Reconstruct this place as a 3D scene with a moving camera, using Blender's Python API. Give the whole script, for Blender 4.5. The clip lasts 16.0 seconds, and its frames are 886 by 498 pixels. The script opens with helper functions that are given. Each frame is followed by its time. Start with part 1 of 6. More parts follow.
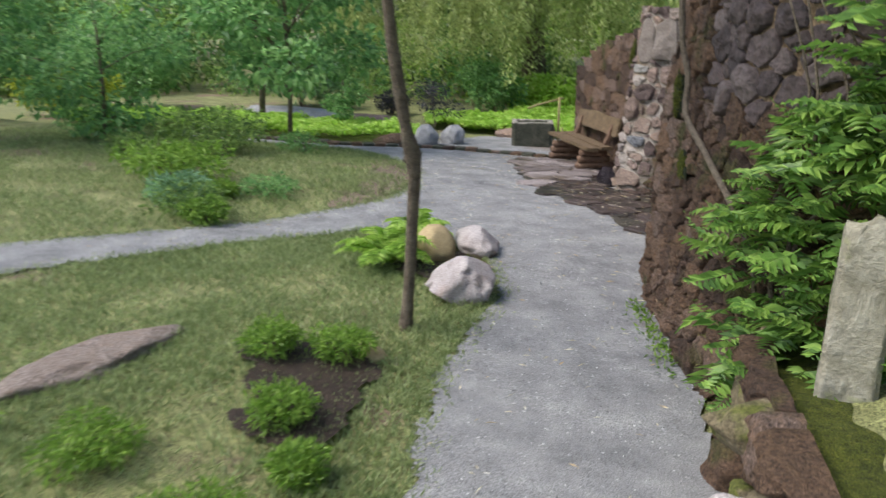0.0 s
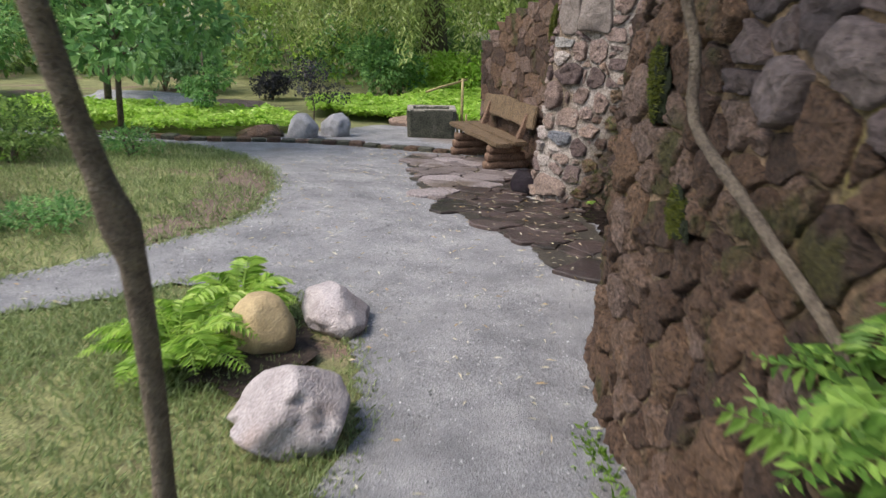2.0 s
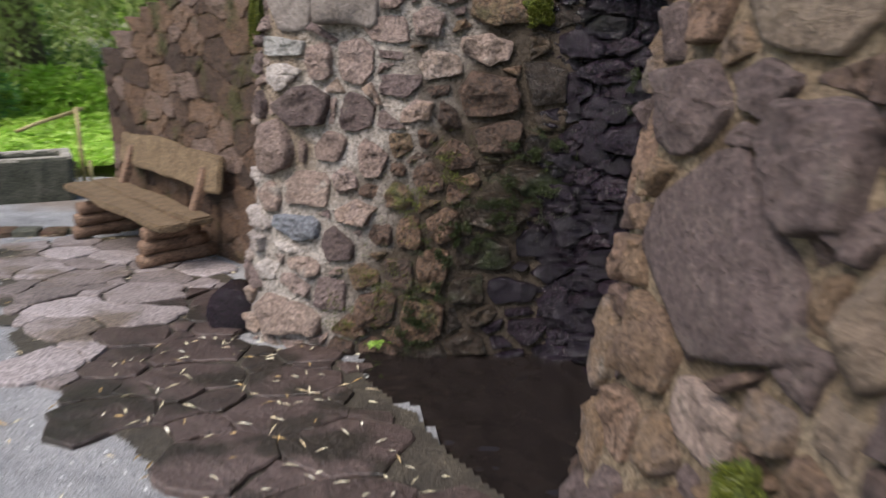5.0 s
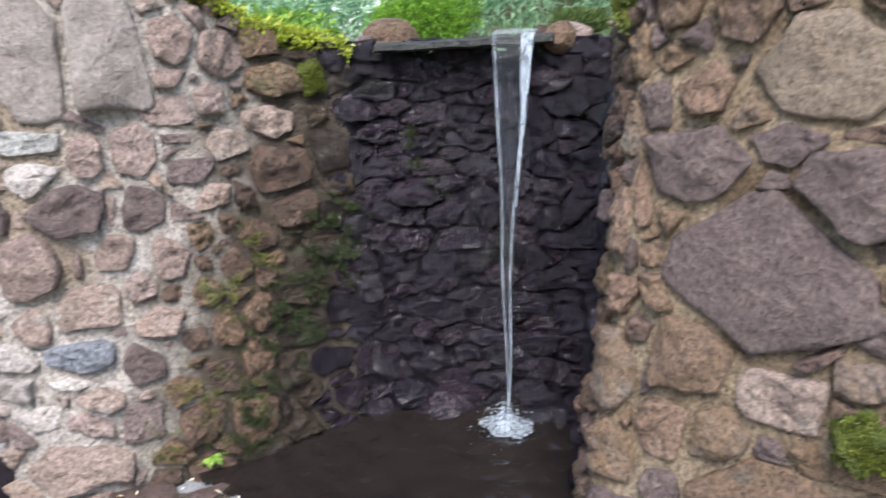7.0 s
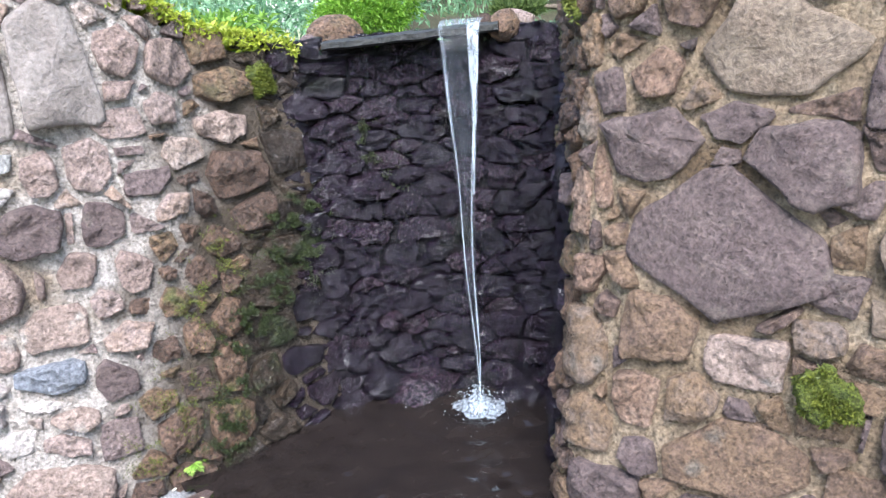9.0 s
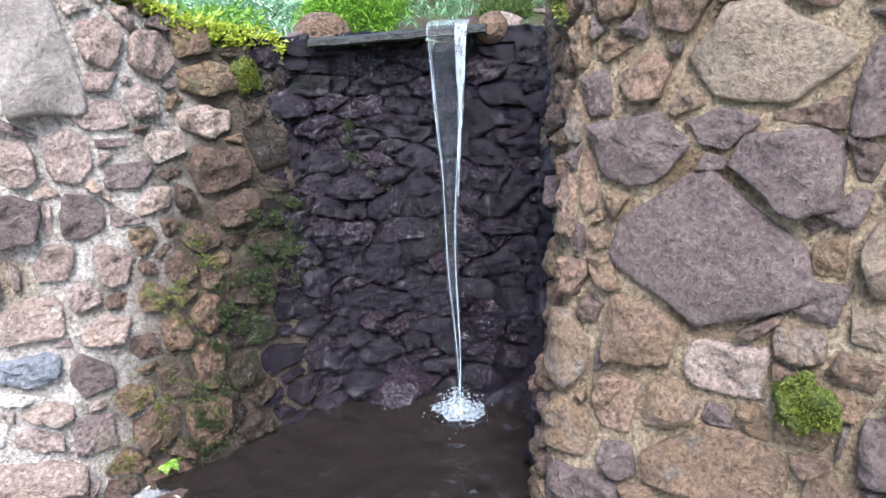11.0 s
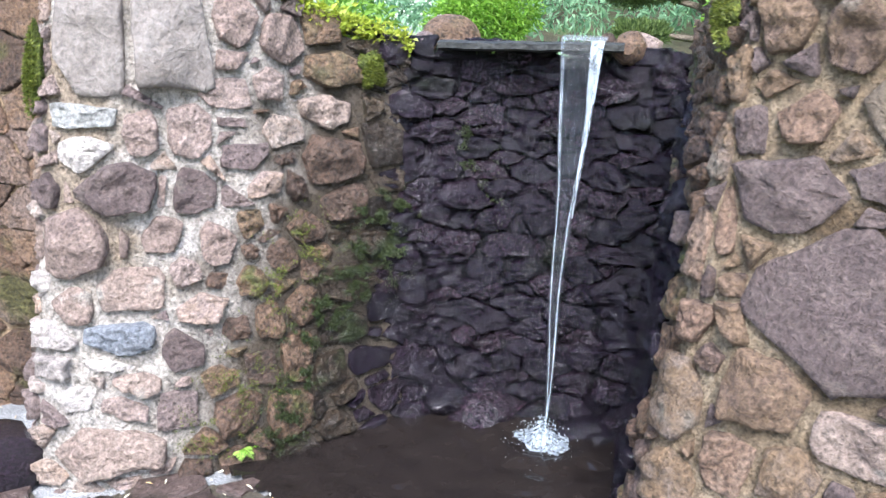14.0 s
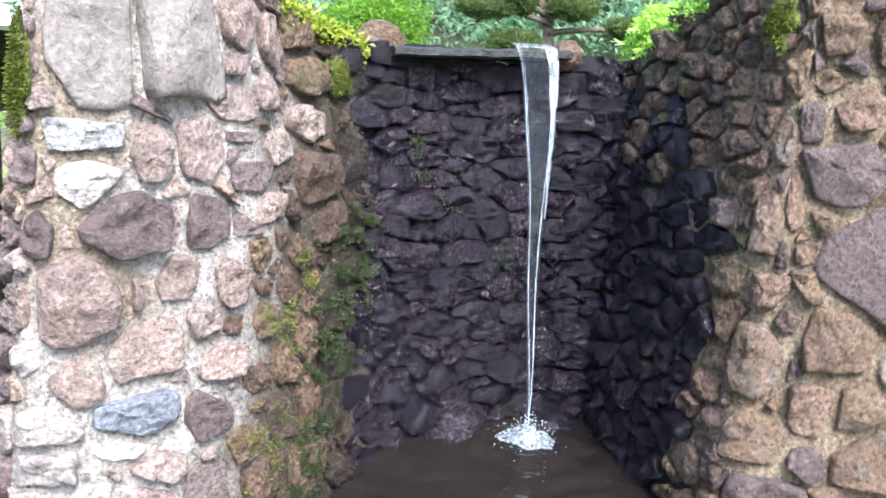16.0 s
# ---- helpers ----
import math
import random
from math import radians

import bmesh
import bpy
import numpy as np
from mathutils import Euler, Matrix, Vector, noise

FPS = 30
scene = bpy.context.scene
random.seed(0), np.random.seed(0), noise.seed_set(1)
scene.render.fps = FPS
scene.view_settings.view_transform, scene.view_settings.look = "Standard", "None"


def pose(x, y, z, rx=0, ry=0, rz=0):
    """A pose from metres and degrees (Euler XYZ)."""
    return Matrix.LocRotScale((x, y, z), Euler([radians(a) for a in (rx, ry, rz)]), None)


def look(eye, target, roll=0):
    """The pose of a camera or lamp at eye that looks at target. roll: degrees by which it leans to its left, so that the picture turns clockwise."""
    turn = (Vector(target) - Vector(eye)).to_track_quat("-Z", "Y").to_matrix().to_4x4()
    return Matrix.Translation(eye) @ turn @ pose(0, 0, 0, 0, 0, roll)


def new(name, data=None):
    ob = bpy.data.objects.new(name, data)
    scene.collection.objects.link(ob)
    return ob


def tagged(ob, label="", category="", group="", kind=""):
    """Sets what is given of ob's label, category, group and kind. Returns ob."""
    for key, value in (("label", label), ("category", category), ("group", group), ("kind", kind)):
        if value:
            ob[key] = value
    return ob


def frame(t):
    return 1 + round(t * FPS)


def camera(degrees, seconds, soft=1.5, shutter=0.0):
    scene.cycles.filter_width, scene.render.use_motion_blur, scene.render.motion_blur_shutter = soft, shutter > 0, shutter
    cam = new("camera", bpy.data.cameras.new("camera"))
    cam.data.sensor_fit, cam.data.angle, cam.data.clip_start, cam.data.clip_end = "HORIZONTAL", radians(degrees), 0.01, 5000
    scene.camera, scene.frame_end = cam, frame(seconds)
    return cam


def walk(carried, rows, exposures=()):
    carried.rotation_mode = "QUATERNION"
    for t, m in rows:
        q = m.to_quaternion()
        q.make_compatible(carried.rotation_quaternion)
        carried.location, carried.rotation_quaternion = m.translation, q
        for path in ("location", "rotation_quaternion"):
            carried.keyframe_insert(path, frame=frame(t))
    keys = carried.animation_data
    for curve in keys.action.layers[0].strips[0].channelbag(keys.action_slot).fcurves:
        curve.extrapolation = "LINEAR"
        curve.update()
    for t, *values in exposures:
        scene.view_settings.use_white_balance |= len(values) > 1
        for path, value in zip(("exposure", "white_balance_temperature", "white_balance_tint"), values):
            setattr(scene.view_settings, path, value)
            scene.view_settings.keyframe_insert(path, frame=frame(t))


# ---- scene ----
cam = camera(58.0, 16.0, soft=1.4, shutter=0.5)
PATH = [
    (0, (5.721, 1.768, 1.621), (4.416, 3.006, 1.098), 0.9),
    (0.5, (5.412, 2.197, 1.567), (4.218, 3.525, 1.004), -0.1),
    (1, (5.071, 2.587, 1.514), (4.004, 4.039, 1.0), -0.4),
    (1.5, (4.811, 2.947, 1.492), (3.729, 4.389, 0.985), -1.6),
    (2, (4.517, 3.362, 1.473), (3.372, 4.732, 0.909), 1.2),
    (2.5, (4.198, 3.685, 1.429), (3.175, 5.149, 0.866), 0.2),
    (3, (3.856, 4.107, 1.368), (2.821, 5.583, 0.853), -0.5),
    (3.5, (3.573, 4.479, 1.353), (2.568, 5.981, 0.859), 0.4),
    (4, (3.291, 4.791, 1.299), (2.461, 6.409, 0.846), 1.3),
    (4.2, (3.196, 4.887, 1.295), (2.386, 6.501, 0.799), 1.1),
    (5.2, (2.47, 5.74, 1.33), (2.12, 7.61, 0.75), 1.0),
    (6.3, (1.578, 5.632, 1.38), (1.771, 7.52, 0.749), -1.1),
    (6.5, (1.503, 5.746, 1.375), (1.93, 7.6, 0.759), -2.6),
    (7, (1.38, 5.808, 1.451), (2.202, 7.558, 0.94), -1.4),
    (7.5, (1.322, 5.771, 1.47), (2.294, 7.435, 0.932), -0.2),
    (8, (1.281, 5.772, 1.47), (2.27, 7.424, 0.927), 0.2),
    (8.5, (1.278, 5.783, 1.48), (2.255, 7.441, 0.937), -1.7),
    (9, (1.289, 5.805, 1.496), (2.235, 7.476, 0.936), -4.6),
    (11.5, (1.29, 5.818, 1.479), (2.279, 7.468, 0.93), -2.6),
    (12, (1.297, 5.836, 1.51), (2.267, 7.509, 0.999), -2.1),
    (12.5, (1.292, 5.845, 1.519), (2.238, 7.537, 1.029), -1.9),
    (13, (1.298, 5.855, 1.507), (2.203, 7.569, 1.013), -1.7),
    (13.5, (1.325, 5.886, 1.515), (2.151, 7.639, 1.024), 0.1),
    (14, (1.263, 5.947, 1.465), (2.075, 7.698, 0.941), 3.0),
    (14.5, (0.992, 6.064, 1.432), (2.052, 7.704, 0.998), 3.9),
    (15, (0.695, 6.239, 1.426), (1.914, 7.756, 0.966), 2.1),
    (15.5, (0.516, 6.463, 1.391), (1.883, 7.861, 0.968), 3.6),
    (16, (0.319, 6.79, 1.357), (1.871, 7.976, 0.924), 3.4),
]
walk(cam, [(t, look(eye, target, roll)) for t, eye, target, roll in PATH],
     [(0, 0.72, 6500, 10), (1.5, 0.74, 6600, 12), (3, 0.80, 6750, 15), (4, 0.85, 6700, 15), (6.3, 1.25, 6200, 11), (7.5, 1.95, 5950, 12), (9, 2.15, 5750, 11), (14, 2.22, 5750, 10), (16, 2.45, 5750, 10)])

# ---- sky, sun ----
world = bpy.data.worlds.new("sky")
scene.world = world
world.use_nodes = True
wn = world.node_tree
sky = wn.nodes.new("ShaderNodeTexSky")
sky.sky_type, sky.sun_disc = "NISHITA", False
sky.sun_elevation, sky.sun_rotation = radians(52), radians(211)
sky.air_density, sky.dust_density = 1.0, 2.0
wn.nodes["Background"].inputs["Strength"].default_value = 0.15
wn.links.new(sky.outputs[0], wn.nodes["Background"].inputs["Color"])
sun_data = bpy.data.lights.new("sun", "SUN")
sun_data.energy, sun_data.angle, sun_data.color = 2.2, radians(30), (1.0, 0.96, 0.9)
sun = new("sun", sun_data)
sun.matrix_world = look((-3.3, -5.6, 8.4), (0, 0, 0))


# ---- materials ----
def mat(name, stops, scale=6.0, rough=0.8, bump=0.3, fine=60.0, per="none", spread=0.5, metal=0.0, spec=0.4,
        patch=None, patch_scale=2.0, patch_at=0.55, trans=0.0, bump_dist=0.01, speck=0.6, rugged=False):
    """Colour from noise over a ramp of (place, colour); per: 'object' or 'island' shifts the ramp piece by piece; patch: a second
    colour in blotches."""
    m = bpy.data.materials.new(name)
    m.use_nodes = True
    nt, n = m.node_tree, m.node_tree.nodes
    bsdf = n["Principled BSDF"]
    co = n.new("ShaderNodeTexCoord")
    tex = n.new("ShaderNodeTexNoise")
    tex.inputs["Scale"].default_value, tex.inputs["Detail"].default_value = scale, 6.0
    tex.inputs["Roughness"].default_value = 0.65
    nt.links.new(co.outputs["Object"], tex.inputs["Vector"])
    grain = n.new("ShaderNodeTexNoise")
    grain.inputs["Scale"].default_value, grain.inputs["Detail"].default_value = fine, 5.0
    nt.links.new(co.outputs["Object"], grain.inputs["Vector"])
    if rugged:
        grain.inputs["Detail"].default_value, grain.inputs["Roughness"].default_value = 8.0, 0.66
        tex.inputs["Distortion"].default_value = 0.5
    ramp = n.new("ShaderNodeValToRGB")
    el = ramp.color_ramp.elements
    while len(el) < len(stops):
        el.new(0.5)
    for e, (p, c) in zip(el, stops):
        e.position, e.color = p, (*c, 1)
    fac = tex.outputs["Fac"]
    if per != "none":
        if per == "object":
            rnd = n.new("ShaderNodeObjectInfo").outputs["Random"]
        else:
            rnd = n.new("ShaderNodeNewGeometry").outputs["Random Per Island"]
        mix = n.new("ShaderNodeMix")
        mix.inputs["Factor"].default_value = spread
        nt.links.new(fac, mix.inputs["A"])
        nt.links.new(rnd, mix.inputs["B"])
        fac = mix.outputs["Result"]
    nt.links.new(fac, ramp.inputs["Fac"])
    col = ramp.outputs["Color"]
    if patch:
        pt = n.new("ShaderNodeTexNoise")
        pt.inputs["Scale"].default_value, pt.inputs["Detail"].default_value = patch_scale, 7.0
        nt.links.new(co.outputs["Object"], pt.inputs["Vector"])
        pr = n.new("ShaderNodeMapRange")
        pr.inputs["From Min"].default_value, pr.inputs["From Max"].default_value = patch_at, patch_at + 0.08
        nt.links.new(pt.outputs["Fac"], pr.inputs["Value"])
        pm = n.new("ShaderNodeMix")
        pm.data_type = "RGBA"
        nt.links.new(pr.outputs["Result"], pm.inputs["Factor"])
        nt.links.new(col, pm.inputs["A"])
        pm.inputs["B"].default_value = (*patch, 1)
        col = pm.outputs["Result"]
    gm = n.new("ShaderNodeMix")
    gm.data_type, gm.blend_type = "RGBA", "OVERLAY"
    gm.inputs["Factor"].default_value = speck
    nt.links.new(col, gm.inputs["A"])
    gr = n.new("ShaderNodeMapRange")
    gr.inputs["From Min"].default_value, gr.inputs["From Max"].default_value = 0.32, 0.68
    nt.links.new(grain.outputs["Fac"], gr.inputs["Value"])
    nt.links.new(gr.outputs["Result"], gm.inputs["B"])
    nt.links.new(gm.outputs["Result"], bsdf.inputs["Base Color"])
    bsdf.inputs["Roughness"].default_value, bsdf.inputs["Metallic"].default_value = rough, metal
    bsdf.inputs["Specular IOR Level"].default_value = spec
    if trans:
        bsdf.inputs["Subsurface Weight"].default_value = 0.0
        tr = n.new("ShaderNodeBsdfTranslucent")
        nt.links.new(gm.outputs["Result"], tr.inputs["Color"])
        ms = n.new("ShaderNodeMixShader")
        ms.inputs["Fac"].default_value = trans
        nt.links.new(bsdf.outputs[0], ms.inputs[1])
        nt.links.new(tr.outputs[0], ms.inputs[2])
        nt.links.new(ms.outputs[0], n["Material Output"].inputs["Surface"])
    if bump:
        b1, b2 = n.new("ShaderNodeBump"), n.new("ShaderNodeBump")
        b1.inputs["Strength"].default_value, b1.inputs["Distance"].default_value = bump, bump_dist * 3
        b2.inputs["Strength"].default_value, b2.inputs["Distance"].default_value = bump, bump_dist
        nt.links.new(tex.outputs["Fac"], b1.inputs["Height"])
        nt.links.new(grain.outputs["Fac"], b2.inputs["Height"])
        nt.links.new(b1.outputs[0], b2.inputs["Normal"])
        nt.links.new(b2.outputs[0], bsdf.inputs["Normal"])
    return m


STONE = [(0.22, (0.174, 0.127, 0.118)), (0.36, (0.238, 0.176, 0.154)), (0.46, (0.294, 0.211, 0.175)), (0.56, (0.326, 0.246, 0.215)),
         (0.66, (0.35, 0.246, 0.182)), (0.80, (0.381, 0.309, 0.268))]
M_stone = mat("pink grey porphyry stone", STONE, 16, 0.88, 1.0, 75, "object", 0.68, speck=0.6, bump_dist=0.02, rugged=True, patch=(0.254, 0.198, 0.162), patch_scale=7, patch_at=0.62)
M_stone_big = mat("pale tan slab stone", [(0.3, (0.136, 0.112, 0.0961)), (0.5, (0.18, 0.152, 0.133)), (0.72, (0.217, 0.189, 0.167))], 9, 0.88, 0.7, 75, speck=0.35, rugged=True)
M_stone_grey = mat("pale greenish grey stone", [(0.3, (0.188, 0.176, 0.165)), (0.5, (0.27, 0.259, 0.24)), (0.72, (0.345, 0.33, 0.307))], 14, 0.88, 0.8, 75, "object", 0.3, speck=0.6, bump_dist=0.02, rugged=True)
M_stone_pale = mat("lime smeared pale stone", [(0.3, (0.272, 0.229, 0.208)), (0.5, (0.359, 0.312, 0.282)), (0.72, (0.445, 0.396, 0.355))], 12, 0.9, 0.8, 75, "object", 0.3, speck=0.5, bump_dist=0.02, rugged=True)
M_stone_pink = mat("pink tan porphyry stone", [(0.3, (0.173, 0.123, 0.105)), (0.5, (0.237, 0.173, 0.141)), (0.72, (0.289, 0.221, 0.18))], 12, 0.88, 0.8, 75, "object", 0.35, speck=0.6, bump_dist=0.02, rugged=True, patch=(0.277, 0.241, 0.206), patch_scale=9, patch_at=0.62)
M_stone_blue = mat("blue grey stone", [(0.3, (0.119, 0.126, 0.143)), (0.5, (0.196, 0.203, 0.22)), (0.72, (0.294, 0.294, 0.308))], 11, 0.85, 0.8, 75, speck=0.6, bump_dist=0.02, rugged=True)
M_stone_tan = mat("smooth tan stone", [(0.3, (0.104, 0.0745, 0.0532)), (0.5, (0.149, 0.11, 0.0789)), (0.72, (0.182, 0.142, 0.104))], 9, 0.88, 0.7, 75, "object", 0.3, speck=0.45, bump_dist=0.02, rugged=True, patch=(0.104, 0.0796, 0.0648), patch_scale=5, patch_at=0.6)
M_stone_red = mat("rusty red brown stone", [(0.3, (0.122, 0.0756, 0.054)), (0.5, (0.194, 0.122, 0.0828)), (0.72, (0.266, 0.187, 0.137))], 16, 0.88, 0.9, 75, "object", 0.3, speck=0.7, bump_dist=0.02, rugged=True)
M_stone_damp = mat("damp mossy stone", [(0.2, (0.0485, 0.0327, 0.0261)), (0.45, (0.11, 0.0673, 0.0461)), (0.65, (0.163, 0.1, 0.0614)), (0.85, (0.0965, 0.082, 0.0384))],
                   14, 0.5, 1.0, 70, "object", 0.45, speck=0.9, patch=(0.0804, 0.0882, 0.0219), patch_scale=5, patch_at=0.60, bump_dist=0.02, rugged=True)
M_stone_soak = mat("soaked brown stone", [(0.2, (0.0187, 0.0145, 0.0119)), (0.5, (0.0425, 0.0306, 0.0221)), (0.8, (0.0723, 0.051, 0.0323))],
                   14, 0.3, 1.0, 60, "object", 0.45, speck=0.7, patch=(0.0298, 0.0382, 0.0127), patch_scale=5, patch_at=0.56, bump_dist=0.04, rugged=True)
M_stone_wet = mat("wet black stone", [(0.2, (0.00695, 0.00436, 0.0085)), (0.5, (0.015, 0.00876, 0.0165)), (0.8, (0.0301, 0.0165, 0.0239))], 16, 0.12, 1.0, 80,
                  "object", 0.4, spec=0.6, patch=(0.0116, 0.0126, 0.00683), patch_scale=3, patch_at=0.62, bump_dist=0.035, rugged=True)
M_stone_brown = mat("brown weathered stone", [(0.25, (0.0714, 0.0444, 0.0317)), (0.42, (0.138, 0.0827, 0.053)), (0.58, (0.199, 0.119, 0.0699)), (0.75, (0.221, 0.154, 0.122))],
                    14, 0.8, 1.0, 70, "object", 0.5, speck=0.7, patch=(0.0866, 0.0761, 0.0254), patch_scale=3.5, patch_at=0.58, bump_dist=0.03, rugged=True)
M_stone_slate = mat("purple grey slab stone", [(0.25, (0.0563, 0.0428, 0.0427)), (0.5, (0.106, 0.0785, 0.0739)), (0.8, (0.168, 0.133, 0.125))], 9, 0.8, 0.9, 40, "object", 0.5, speck=0.5,
                    bump_dist=0.016, rugged=True)
M_mortar = mat("pale lime mortar", [(0.3, (0.326, 0.275, 0.233)), (0.5, (0.426, 0.375, 0.326)), (0.7, (0.498, 0.445, 0.399))], 8, 0.95, 1.0, 70, bump_dist=0.03, rugged=True, speck=0.6,
               patch=(0.312, 0.242, 0.177), patch_scale=2.0, patch_at=0.58)
M_stone_warm = mat("tan and purple brown stone", [(0.22, (0.0765, 0.0542, 0.0487)), (0.38, (0.129, 0.0836, 0.0669)), (0.52, (0.177, 0.114, 0.0722)), (0.66, (0.203, 0.132, 0.0771)), (0.8, (0.191, 0.144, 0.117))],
                   15, 0.88, 1.0, 75, "object", 0.5, speck=0.6, bump_dist=0.02, patch=(0.163, 0.131, 0.101), patch_scale=8, patch_at=0.63, rugged=True)
M_mortar_tan = mat("sandy tan mortar", [(0.3, (0.171, 0.119, 0.0741)), (0.5, (0.256, 0.188, 0.12)), (0.7, (0.327, 0.256, 0.176))], 7, 0.95, 1.0, 70, bump_dist=0.03, rugged=True, speck=0.6,
                   patch=(0.106, 0.0704, 0.0384), patch_scale=2.6, patch_at=0.56)
M_stone_purple = mat("purple grey porphyry block", [(0.3, (0.0894, 0.0624, 0.0589)), (0.5, (0.129, 0.0918, 0.0842)), (0.72, (0.168, 0.125, 0.11))], 15, 0.88, 1.0, 75, speck=0.5, bump_dist=0.02, rugged=True, patch=(0.189, 0.151, 0.128), patch_scale=9, patch_at=0.62)
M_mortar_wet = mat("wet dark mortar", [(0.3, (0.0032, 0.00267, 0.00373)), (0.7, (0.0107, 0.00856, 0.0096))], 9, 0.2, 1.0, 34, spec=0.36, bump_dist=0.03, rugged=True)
M_mortar_brown = mat("brown earth mortar", [(0.3, (0.133, 0.0902, 0.0529)), (0.5, (0.235, 0.163, 0.0973)), (0.75, (0.343, 0.248, 0.16))], 7, 0.95, 1.0, 40, bump_dist=0.02, rugged=True,
                     patch=(0.223, 0.195, 0.063), patch_scale=2.5, patch_at=0.6)


def darken_side(m, way, lo, hi, colour):
    """The mortar turns darker, wet and shade both in its colour, where the way's coordinate passes from lo to hi."""
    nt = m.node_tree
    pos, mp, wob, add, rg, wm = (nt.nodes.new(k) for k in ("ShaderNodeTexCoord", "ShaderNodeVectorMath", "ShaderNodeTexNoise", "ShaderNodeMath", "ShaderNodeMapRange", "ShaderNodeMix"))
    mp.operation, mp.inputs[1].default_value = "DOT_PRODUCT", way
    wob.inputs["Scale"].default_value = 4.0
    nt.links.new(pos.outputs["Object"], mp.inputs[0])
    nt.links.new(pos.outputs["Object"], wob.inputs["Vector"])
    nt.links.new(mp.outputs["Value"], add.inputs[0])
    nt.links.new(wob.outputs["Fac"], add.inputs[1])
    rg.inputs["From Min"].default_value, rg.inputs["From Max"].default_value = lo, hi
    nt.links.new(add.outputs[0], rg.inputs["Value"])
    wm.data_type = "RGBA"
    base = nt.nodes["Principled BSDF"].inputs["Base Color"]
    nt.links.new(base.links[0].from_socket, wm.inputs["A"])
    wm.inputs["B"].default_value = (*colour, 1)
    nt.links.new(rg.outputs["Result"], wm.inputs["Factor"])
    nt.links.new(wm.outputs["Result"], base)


# Mortar darkened into the recess, its wetness and shade painted as one colour.
darken_side(M_mortar, (1.0, 0.0, -0.40), 1.82, 2.15, (0.075, 0.056, 0.038))
darken_side(M_mortar_tan, (0.0, 1.0, -0.15), 7.98, 8.14, (0.022, 0.018, 0.018))
M_moss = mat("bright cushion moss", [(0.3, (0.05, 0.07, 0.010)), (0.55, (0.115, 0.135, 0.018)), (0.75, (0.19, 0.195, 0.035))], 30, 0.95, 1.0, 160, bump_dist=0.02)
M_lichen = mat("lichened tan rock", [(0.3, (0.09, 0.072, 0.036)), (0.5, (0.162, 0.132, 0.078)), (0.72, (0.228, 0.198, 0.132))], 8, 0.9, 1.0, 60, "object", 0.4, speck=0.6, rugged=True, patch=(0.11, 0.12, 0.025), patch_scale=5, patch_at=0.52)
M_earth = mat("dark terrace earth", [(0.3, (0.03, 0.026, 0.014)), (0.7, (0.085, 0.075, 0.04))], 6, 0.95, 0.9, 80, patch=(0.06, 0.085, 0.03), patch_scale=4, patch_at=0.5)
M_gravel = mat("grey crushed gravel", [(0.28, (0.17, 0.17, 0.172)), (0.5, (0.27, 0.268, 0.267)), (0.72, (0.375, 0.37, 0.362))], 3.0, 0.95, 1.0, 190,
               patch=(0.215, 0.18, 0.15), patch_scale=0.55, patch_at=0.60)
M_soil = mat("mossy garden soil", [(0.3, (0.11, 0.11, 0.045)), (0.5, (0.19, 0.20, 0.08)), (0.7, (0.27, 0.27, 0.12))], 4, 0.95, 0.8, 90,
             patch=(0.20, 0.14, 0.10), patch_scale=1.1, patch_at=0.58)
M_flag = mat("worn mauve flagstone", [(0.25, (0.0963, 0.0777, 0.0703)), (0.5, (0.163, 0.133, 0.122)), (0.75, (0.267, 0.23, 0.222))], 5, 0.75, 0.6, 70, "object", 0.5,
             patch=(0.11, 0.085, 0.065), patch_scale=1.6, patch_at=0.56)
M_flag_wet = mat("wet brown flagstone", [(0.25, (0.0399, 0.0286, 0.0243)), (0.5, (0.0681, 0.0474, 0.0405)), (0.75, (0.104, 0.075, 0.066))], 5, 0.32, 0.8, 60, "object", 0.35, rugged=True, patch=(0.028, 0.022, 0.016), patch_scale=3, patch_at=0.5)
M_boulder_w = mat("pale grey white boulder", [(0.3, (0.281, 0.243, 0.236)), (0.5, (0.399, 0.355, 0.345)), (0.7, (0.493, 0.449, 0.438))], 5, 0.85, 0.9, 110, speck=0.3,
                  patch=(0.34, 0.28, 0.26), patch_scale=3.2, patch_at=0.6)
M_boulder_t = mat("sandy tan boulder", [(0.3, (0.30, 0.22, 0.11)), (0.55, (0.44, 0.34, 0.19)), (0.75, (0.52, 0.43, 0.28))], 4, 0.85, 0.6, 120, speck=0.2)
M_boulder_g = mat("blue grey boulder", [(0.3, (0.20, 0.20, 0.21)), (0.55, (0.33, 0.33, 0.34)), (0.75, (0.44, 0.43, 0.43))], 5, 0.85, 0.7, 120, speck=0.3)
M_trough = mat("dark mossy trough stone", [(0.3, (0.035, 0.038, 0.024)), (0.55, (0.07, 0.07, 0.05)), (0.8, (0.13, 0.12, 0.095))], 6, 0.85, 0.6, 70)
M_trough_rim = mat("pale worn trough rim stone", [(0.3, (0.20, 0.18, 0.14)), (0.7, (0.38, 0.35, 0.30))], 8, 0.85, 0.6, 70)
M_wood = mat("weathered brown plank", [(0.3, (0.08, 0.052, 0.028)), (0.55, (0.132, 0.0896, 0.0496)), (0.8, (0.176, 0.128, 0.076))], 14, 0.7, 0.4, 90)
M_log = mat("peeled brown log", [(0.3, (0.10, 0.058, 0.036)), (0.55, (0.165, 0.10, 0.064)), (0.8, (0.22, 0.15, 0.10))], 12, 0.75, 0.5, 80)
